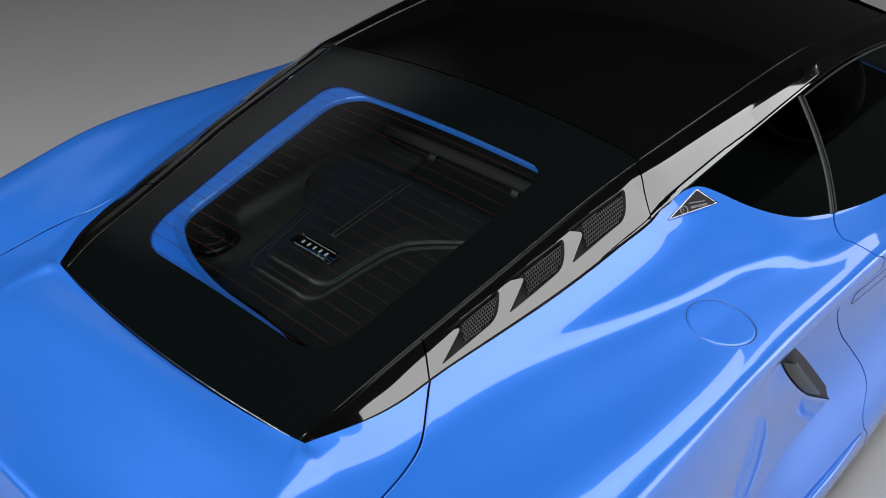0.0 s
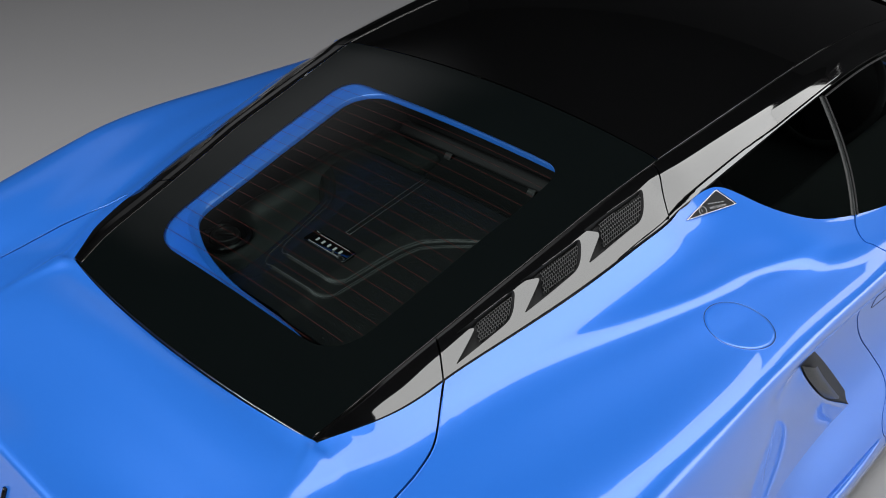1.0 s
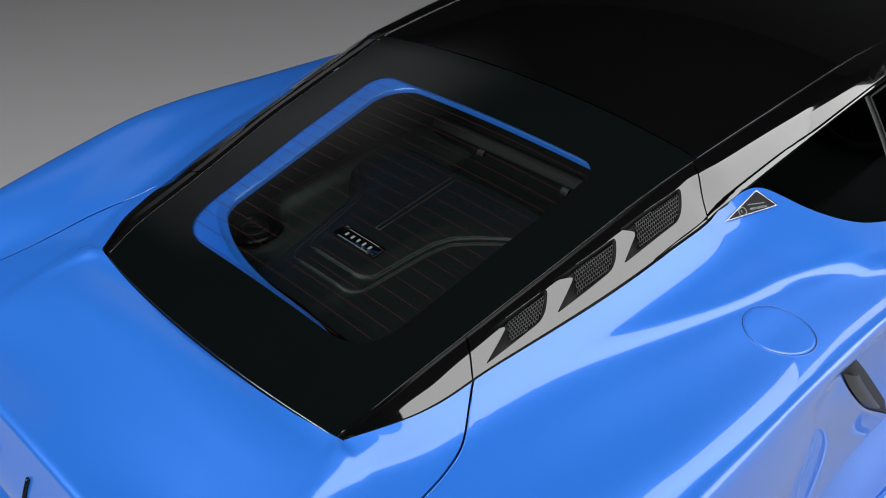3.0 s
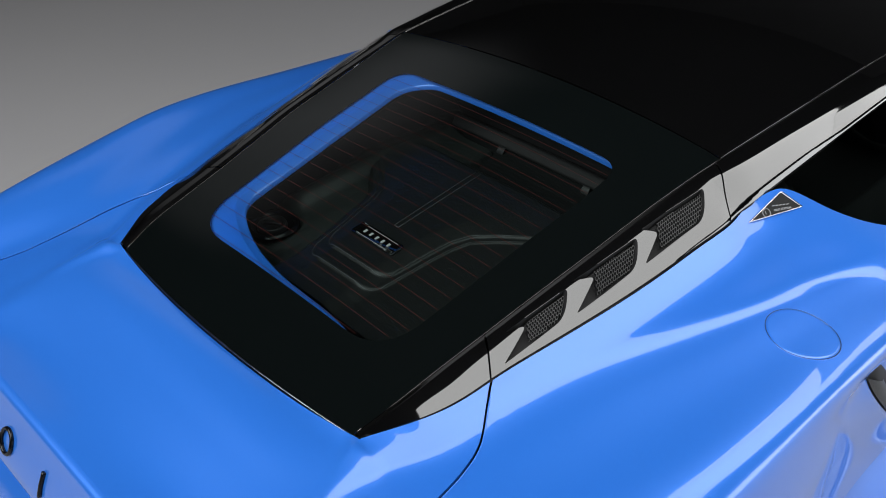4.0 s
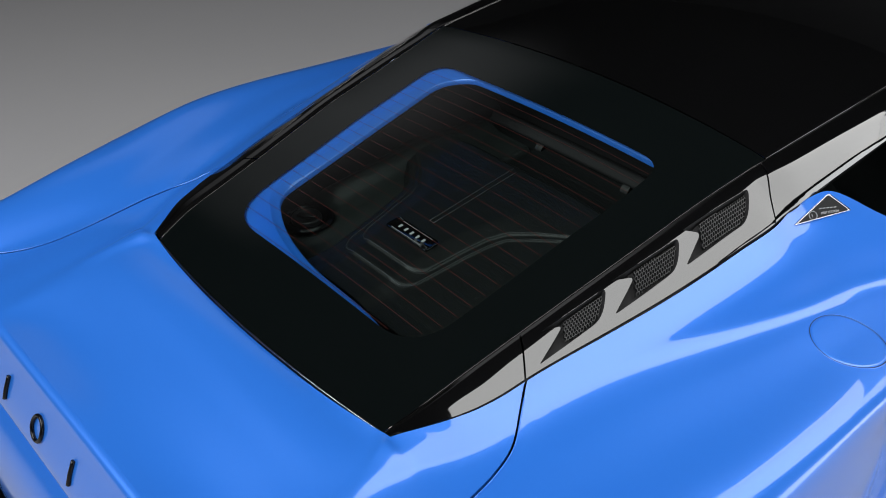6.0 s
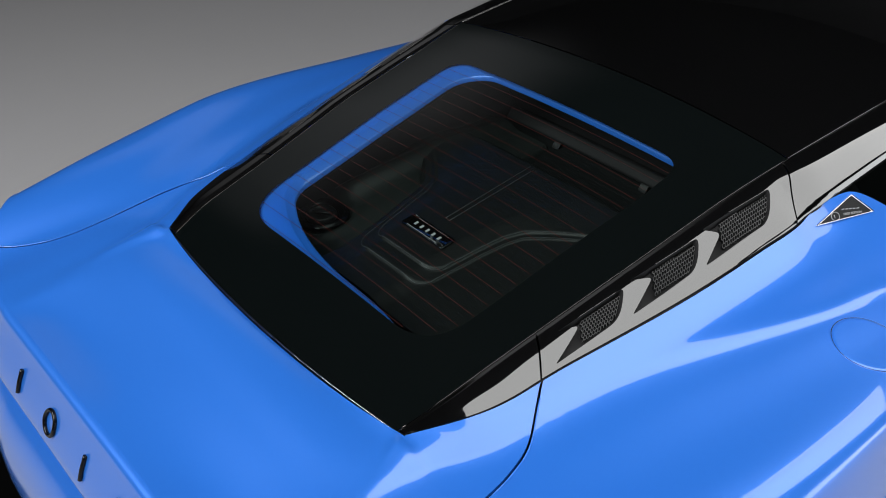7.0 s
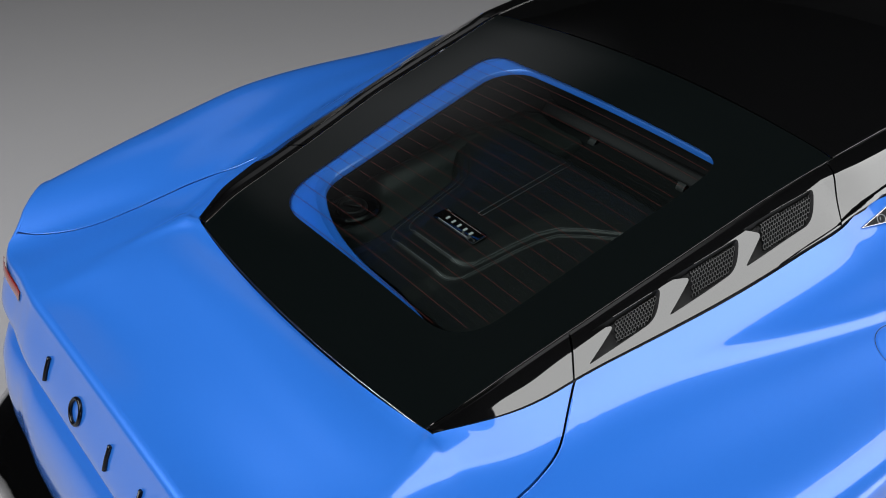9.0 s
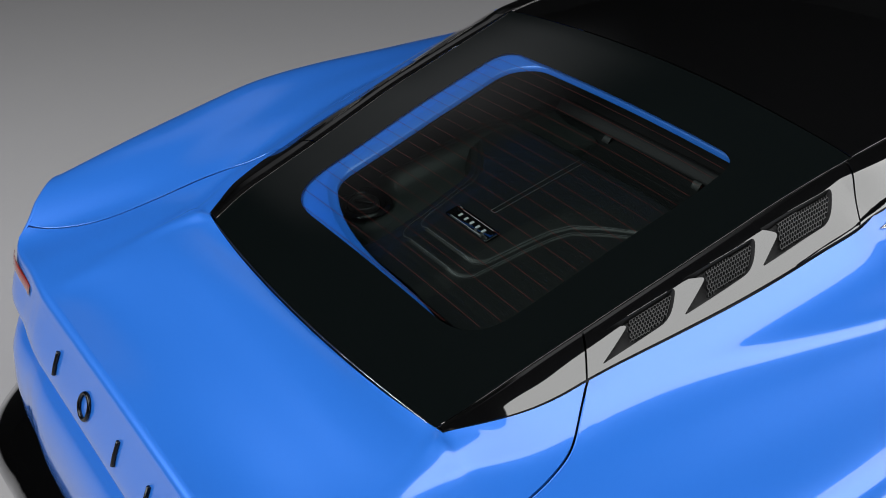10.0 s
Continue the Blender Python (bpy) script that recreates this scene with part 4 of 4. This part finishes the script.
# filler cap sunk in a dark dish, at the far corner of the bay
CAPX, CAPY, CAPZ = -0.309, -0.599, 0.905
bm = bmesh.new()
vs = grid(bm, [[Vector((CAPX + k * math.cos(a), CAPY + k * math.sin(a), CAPZ + z)) for a in span(0, math.tau, 48)[:-1]] for k, z in ((0.066, -0.010), (0.060, -0.002), (0.056, -0.002), (0.050, -0.010), (0.044, -0.016), (0.020, -0.016))], closed=True)
dish = part("filler_dish", bm, INKBLACK, engine, "black dish round the filler cap", out=(CAPX, CAPY, 0.5))
bm = bmesh.new()
vs = grid(bm, [[Vector((CAPX + k * math.cos(a), CAPY + k * math.sin(a), CAPZ + z)) for a in span(0, math.tau, 48)[:-1]] for k, z in ((0.037, -0.018), (0.036, -0.008), (0.034, -0.004), (0.031, -0.003), (0.028, -0.004), (0.026, -0.008), (0.010, -0.009))], closed=True)
bm.faces.new(vs[-1])
cap = part("filler_cap", bm, GRILLE, engine, "round black filler cap", out=(CAPX, CAPY, 0.8))
bm = bmesh.new()
box(bm, (0.046, 0.009, 0.009), pose(CAPX, CAPY, CAPZ - 0.005, 0, 0, 35), 0.003)
part("cap_grip", bm, GRILLE, cap)
# smooth moulded covers beside the engine, hollowed round the filler cap
for side in (1, -1):
    bm = bmesh.new()
    rows = []
    for y in span(-0.77, -0.03, 60):
        r = []
        for a in span(0.19 if side > 0 else 0.09, 0.44, 48):
            ridge_at = 0.335 - 0.10 * max(0.0, y + 0.55)
            z = 0.868 + 0.17 * (y + 0.72) + 0.030 * math.exp(-(((a - ridge_at) / 0.035) ** 2)) * step((y + 0.62) / 0.10) * (1 - 0.5 * step((y + 0.50) / 0.35)) - 0.10 * step(((0.235 if side > 0 else 0.14) - a) / 0.06)
            sunk = 1 - step((math.hypot(a - 0.309, y + 0.599) - 0.058) / 0.045)
            z += (0.900 - z) * sunk - 0.03 * step(4 * sunk - 3)
            r.append(Vector((side * a, y, z - 0.03 * step((y + 0.25) / 0.2))))
        rows.append(r)
    grid(bm, rows)
    part("side_cover", bm, MOULDED, engine, "smooth grey moulded side cover", out=(side * 0.33, -0.4, 0.6))
# moulded cross bar at the front of the bay, with brackets under it
bm = bmesh.new()
prof = [(0.045, 0.955), (0.022, 0.988), (0.016, 0.990), (0.010, 0.987), (-0.004, 0.968), (-0.005, 0.962), (0.0, 0.957), (0.02, 0.950)]
rows = [[Vector((x, y + 0.03 * x * x, z - 0.05 * x * x)) for y, z in prof] for x in [-0.305, -0.303] + span(-0.30, 0.345, 30) + [0.348, 0.350]]
vs = grid(bm, rows, closed=True)
bm.faces.new(vs[0])
bm.faces.new(vs[-1])
brace = part("cross_bar", bm, DARK, engine, "dark moulded cross bar")
for x in (-0.115, 0.165):
    bm = bmesh.new()
    grid(bm, [[Vector((x + dx, y, z)) for dx in (-0.012, -0.010, 0.008, 0.010)] for y, z in ((-0.002, 0.962), (-0.008, 0.958), (-0.014, 0.950), (-0.018, 0.935), (-0.018, 0.915))])
    thicken(part("bracket", bm, PLASTIC, brace, out=(x, 0.1, 0.9)), 0.012)
bm = bmesh.new()
box(bm, (0.90, 0.02, 0.22), pose(0.0, 0.062, 0.93), 0.006)
part("front_wall", bm, DARK, engine)

# ---- badge on the haunch below the quarter window ----
def plate(a, b, c, lift):
    """Points of a slim three-cornered plate from its corners on the skin."""
    n = (b - a).cross(c - a).normalized()
    n = n if n.z > 0 else -n
    o = (a + b + c) / 3
    return lambda k, h: [o + (p - o) * k + n * (h + lift) for p in rim]


A3, B3, C3 = on_skin(0.6125, -0.0605), on_skin(0.6165, 0.0443), on_skin(0.6567, 0.0729)
rim = []
tri = [A3, B3, C3]
for i in range(3):
    p, a, b = tri[i], tri[i - 1], tri[(i + 1) % 3]
    for t in span(0, 1, 6):
        q, r = p + (a - p).normalized() * 0.006, p + (b - p).normalized() * 0.006
        rim.append((1 - t) ** 2 * q + 2 * t * (1 - t) * p + t * t * r)
at = plate(A3, B3, C3, 0.0015)
bm = bmesh.new()
grid(bm, [at(1.04, -0.004), at(1.04, 0.0012), at(1.01, 0.0022), at(0.95, 0.0022), at(0.93, 0.001)], closed=True)
side_badge = part("side_badge", bm, CHROME, car, "small three-cornered badge with bright rim", out=(0.62, 0.03, 0.9))
bm = bmesh.new()
bm.faces.new([bm.verts.new(p) for p in at(0.94, 0.0012)])
face = part("badge_face", bm, SEAL, side_badge, "black badge face", smooth=False, out=(0.62, 0.03, 0.9))
ex, ez = (C3 - A3).normalized(), (B3 - A3).cross(C3 - A3).normalized()
ez = ez if ez.z > 0 else -ez
ey = ez.cross(ex)
spot = Matrix((ex, ey, ez)).transposed().to_4x4()
spot.translation = A3
for cx, cy, w, h in [(0.070 + 0.0088 * i, 0.0185 - 0.0012 * i, 0.0058, 0.0016) for i in range(5)]:
    bm = bmesh.new()
    box(bm, (w, h, 0.0006), spot @ pose(cx, cy, 0.0032), 0.0002)
    part("badge_bar", bm, GREYINK, side_badge, smooth=False)
words = bpy.data.curves.new("edition_text", "FONT")
words.body, words.size, words.extrude, words.align_x = "FIRST EDITION", 0.0066, 0.0002, "LEFT"
holder = new("edition_text", words)
bpy.context.view_layer.update()
flat = bpy.data.meshes.new_from_object(holder.evaluated_get(bpy.context.evaluated_depsgraph_get()))
bpy.data.objects.remove(holder)
flat.transform(spot @ pose(0.068, 0.0065, 0.0032, 0, 0, -5))
flat.materials.clear()
flat.materials.append(GREYINK)
new("edition_text", flat).parent = side_badge
bm = bmesh.new()
tube(bm, [spot @ Vector((0.048 + 0.0095 * math.cos(a), 0.0085 + 0.0085 * math.sin(a), 0.0032)) for a in span(0, math.tau, 30)], 0.0006, 5, caps=False)
tube(bm, [spot @ Vector((0.046, 0.006 + k * 0.006, 0.0032)) for k in (0, 1)], 0.0006, 5)
part("badge_ring", bm, GREYINK, side_badge)

# ---- air intake behind the door ----
LIPS = curve((0.0, 0.918, -0.102, 0.936), (0.25, 0.925, -0.087, 0.889), (0.5, 0.938, -0.034, 0.812), (0.75, 0.94, 0.123, 0.661), (1.0, 0.93, 0.386, 0.459))
FAR = curve((0.0, 0.918, -0.02, 0.890), (0.35, 0.89, 0.21, 0.69), (0.6, 0.885, 0.36, 0.545), (0.8, 0.89, 0.47, 0.43), (1.0, 0.912, 0.46, 0.42))


def u_at_height(z, y):
    lo, hi = 6.0, 11.0
    for _ in range(24):
        mid = (lo + hi) / 2
        lo, hi = (mid, hi) if body(mid, y).z > z else (lo, mid)
    return (lo + hi) / 2


for side in (1, -1):
    bm = bmesh.new()
    rows = []
    for t in span(0, 1, 40):
        tip = Vector(LIPS(t))
        yr = -0.22 + 0.10 * t
        u = u_at_height(tip.z - 0.01 * t, yr)
        root = body(u, yr)
        mid = root + (root - body(u, yr - 0.05)).normalized() * (tip - root).length * 0.5
        r = [(1 - k) ** 2 * root + 2 * k * (1 - k) * mid + k * k * tip for k in span(0, 1, 16)]
        r += [tip + Vector((-0.004, 0.004, -0.002)), tip + Vector((-0.010, 0.004, -0.003)), tip + Vector((-0.03, -0.01, -0.004))]
        rows.append([Vector((side * p.x, p.y, p.z)) for p in r])
    grid(bm, rows)
    part("intake_lip", bm, BLUE, car, out=INSIDE)
    # bulged sheet over the skin; its black stands for the shade in the opening
    bm = bmesh.new()
    rows = []
    for t in span(0, 1, 30):
        a, b = Vector(LIPS(t)) + Vector((-0.012, 0.0, -0.003)), Vector(FAR(t))
        b = a + (b - a) * (1 - 0.8 * max(0.0, (t - 0.8) / 0.2) ** 2)
        rows.append([Vector((side * p.x, p.y, p.z)) for p in [a + (b - a) * k + Vector((0.012 * math.sin(math.pi * k), 0, 0.003 * math.sin(math.pi * k))) for k in span(0, 1, 14)]])
    grid(bm, rows)
    shade_sheet = part("intake_shade_sheet", bm, SEAL, car, "black sheet over the skin for the shaded side air intake", out=INSIDE)
    bm = bmesh.new()
    rows = []
    for t in span(0.28, 0.80, 20):
        a, b = Vector(LIPS(t)), Vector(FAR(t))
        rows.append([Vector((side * p.x, p.y, p.z)) for p in [a + (b - a) * k + Vector((0.016 * math.sin(math.pi * k) + 0.008 * math.sin(math.pi * (k - 0.02) / 0.38) + 0.001 - 0.010 * max(0.0, (t - 0.6) / 0.2) ** 2, 0, 0.004)) for k in span(0.02, 0.40, 10)]])
    grid(bm, rows)
    part("intake_blade", bm, PLASTIC, shade_sheet, out=INSIDE)
    # flush door handle: a thin joint round it
    bm = bmesh.new()
    shape = rounded([(0.545, 0.652, 0.012), (0.83, 0.625, 0.012), (0.83, 0.665, 0.012), (0.545, 0.692, 0.012)], 5)
    pts = [body(u_at_height(p.y, p.x), p.x, side) for p in shape]
    tube(bm, pts + pts[:1], 0.0014, 6, caps=False)
    part("door_handle", bm, SEAL, car)
    # slim raised blade on the sill
    bm = bmesh.new()
    tube(bm, [body(9.93 + 0.1 * k, 0.02 + 0.56 * k, side) for k in span(0, 1, 24)], lambda k: 0.002 + 0.013 * math.sin(math.pi * min(1, 0.08 + 0.92 * k)) ** 0.6, 10)
    part("sill_blade", bm, BLUE, car)

# ---- closed cabin, nose, underside and wheels ----
bm = bmesh.new()
box(bm, (1.10, 1.9, 0.30), pose(0, 1.03, 0.32), 0.03)
box(bm, (1.40, 0.04, 0.72), pose(0, 0.05, 0.57), 0.01)
for x in (-0.69, 0.69):
    box(bm, (0.26, 1.7, 0.70), pose(x, 0.90, 0.51), 0.03)
box(bm, (1.20, 0.30, 0.30), pose(0, 1.75, 0.74), 0.08)
part("cabin_tub", bm, TRIM, car)
for x in (-0.36, 0.36):
    bm = bmesh.new()
    rows = []
    for k in span(0, 1, 16):
        w = 0.25 - 0.10 * step((k - 0.65) / 0.2)
        d = 0.07 - 0.02 * k
        rows.append([Vector((x + w * math.copysign(abs(math.cos(a)) ** 0.6, math.cos(a)), 0.48 - 0.20 * k + d * math.copysign(abs(math.sin(a)) ** 0.6, math.sin(a)), 0.46 + 0.62 * k)) for a in span(0, math.tau, 28)[:-1]])
    vs = grid(bm, rows, closed=True)
    bm.faces.new(vs[-1])
    box(bm, (0.46, 0.46, 0.14), pose(x, 0.72, 0.47), 0.04)
    part("seat", bm, TRIM, car, "dark upholstered seat")
bm = bmesh.new()
ring = [Vector((0.36, 1.30, 0.86)) + Vector((0.175 * math.cos(a), 0.06 * math.sin(a), 0.165 * math.sin(a))) for a in span(0, math.tau, 40)]
tube(bm, ring, 0.015, 8, caps=False)
part("steering_wheel", bm, TRIM, car)

bm = bmesh.new()
for side in (1, -1):
    rows = []
    for k in span(0, 1, 40):
        y = 1.603 + 1.25 * k
        grow = math.sqrt(max(0.0, 1 - k**3.2))
        top = (0.89 - 0.20 * k) * (0.45 + 0.55 * grow)
        r = []
        for a in span(0, 1, 30):
            ang = a * math.pi / 2 * 1.25
            x = (0.90 + 0.03 * math.sin(math.pi * k)) * (0.30 + 0.70 * grow) * min(1.0, math.sin(min(ang, math.pi / 2))) ** 0.55
            z = 0.16 + (top - 0.16) * max(0.0, math.cos(ang)) ** 0.5 if ang < math.pi / 2 else 0.16 - 0.03 * (ang - math.pi / 2)
            r.append(Vector((side * x, y, z)))
        rows.append(r)
    grid(bm, rows)
weld(bm)
part("nose", bm, BLUE, car, out=(0, 2.0, 0.3))
bm = bmesh.new()
rows = []
for k in span(0, 1, 14):
    rows.append([Vector((a * (0.51 + 0.16 * k), 1.456 + 0.56 * k - 0.05 * a * a, 1.135 - 0.30 * k + 0.035 * (1 - a * a))) for a in span(-1, 1, 24)])
grid(bm, rows)
part("windscreen", bm, SIDEPANE, car, out=INSIDE)
bm = bmesh.new()
box(bm, (1.66, 3.9, 0.03), pose(0, 0.78, 0.135), 0.01)
part("underbody", bm, DARK, car)
for x in (-0.80, 0.80):
    for y in (-0.50, 2.075):
        bm = bmesh.new()
        prof = ((0.235, -0.12), (0.31, -0.135), (0.335, -0.12), (0.345, -0.09), (0.345, 0.09), (0.335, 0.12), (0.31, 0.135), (0.235, 0.12))
        grid(bm, [[Vector((x + o, y + r * math.cos(a), 0.345 + r * math.sin(a))) for r, o in prof] for a in span(0, math.tau, 64)])
        weld(bm)
        wheel = part("wheel", bm, RUBBER, car, "black tyre", out=(x, y, 0.345))
        bm = bmesh.new()
        sx = math.copysign(1, x)
        grid(bm, [[Vector((x + sx * o, y + r * math.cos(a), 0.345 + r * math.sin(a))) for r, o in ((0.236, 0.12), (0.225, 0.10), (0.21, 0.02), (0.06, 0.03), (0.05, 0.06), (0.001, 0.06))] for a in span(0, math.tau, 48)])
        for i in range(10):
            a = math.tau * i / 10
            box(bm, (0.022, 0.17, 0.03), pose(x + sx * 0.075, y, 0.345) @ pose(0, 0, 0, math.degrees(a), 0, 0) @ pose(0, 0.135, 0), 0.006)
        part("rim", bm, ALLOY, wheel, "dark multi-spoke alloy rim")

# ---- studio ----
bm = bmesh.new()
grid(bm, [[Vector((x, y, 0)) for x in span(-12, 12, 8)] for y in span(-12, 12, 8)])
floor = part("floor", bm, FLOORM)
tagged(floor, "light grey painted studio floor", "floor", kind="structure")
WALLM = material("dark_studio_paint", (0.035, 0.036, 0.038), 0.7, grain=0.15, scale=60, bump=0.05, mottle=0.3, mottle_scale=0.6)
for name, size, at in (("wall_north", (24.4, 0.2, 7.0), (0, 12.1, 3.5)), ("wall_south", (24.4, 0.2, 7.0), (0, -12.1, 3.5)), ("wall_east", (0.2, 24.0, 7.0), (12.1, 0, 3.5)), ("wall_west", (0.2, 24.0, 7.0), (-12.1, 0, 3.5)), ("ceiling", (24.4, 24.4, 0.2), (0, 0, 7.1))):
    bm = bmesh.new()
    box(bm, size, pose(*at))
    wall = part(name, bm, WALLM, smooth=False)
    tagged(wall, "dark grey painted studio " + ("ceiling" if name == "ceiling" else "wall"), "ceiling" if name == "ceiling" else "wall", kind="structure")
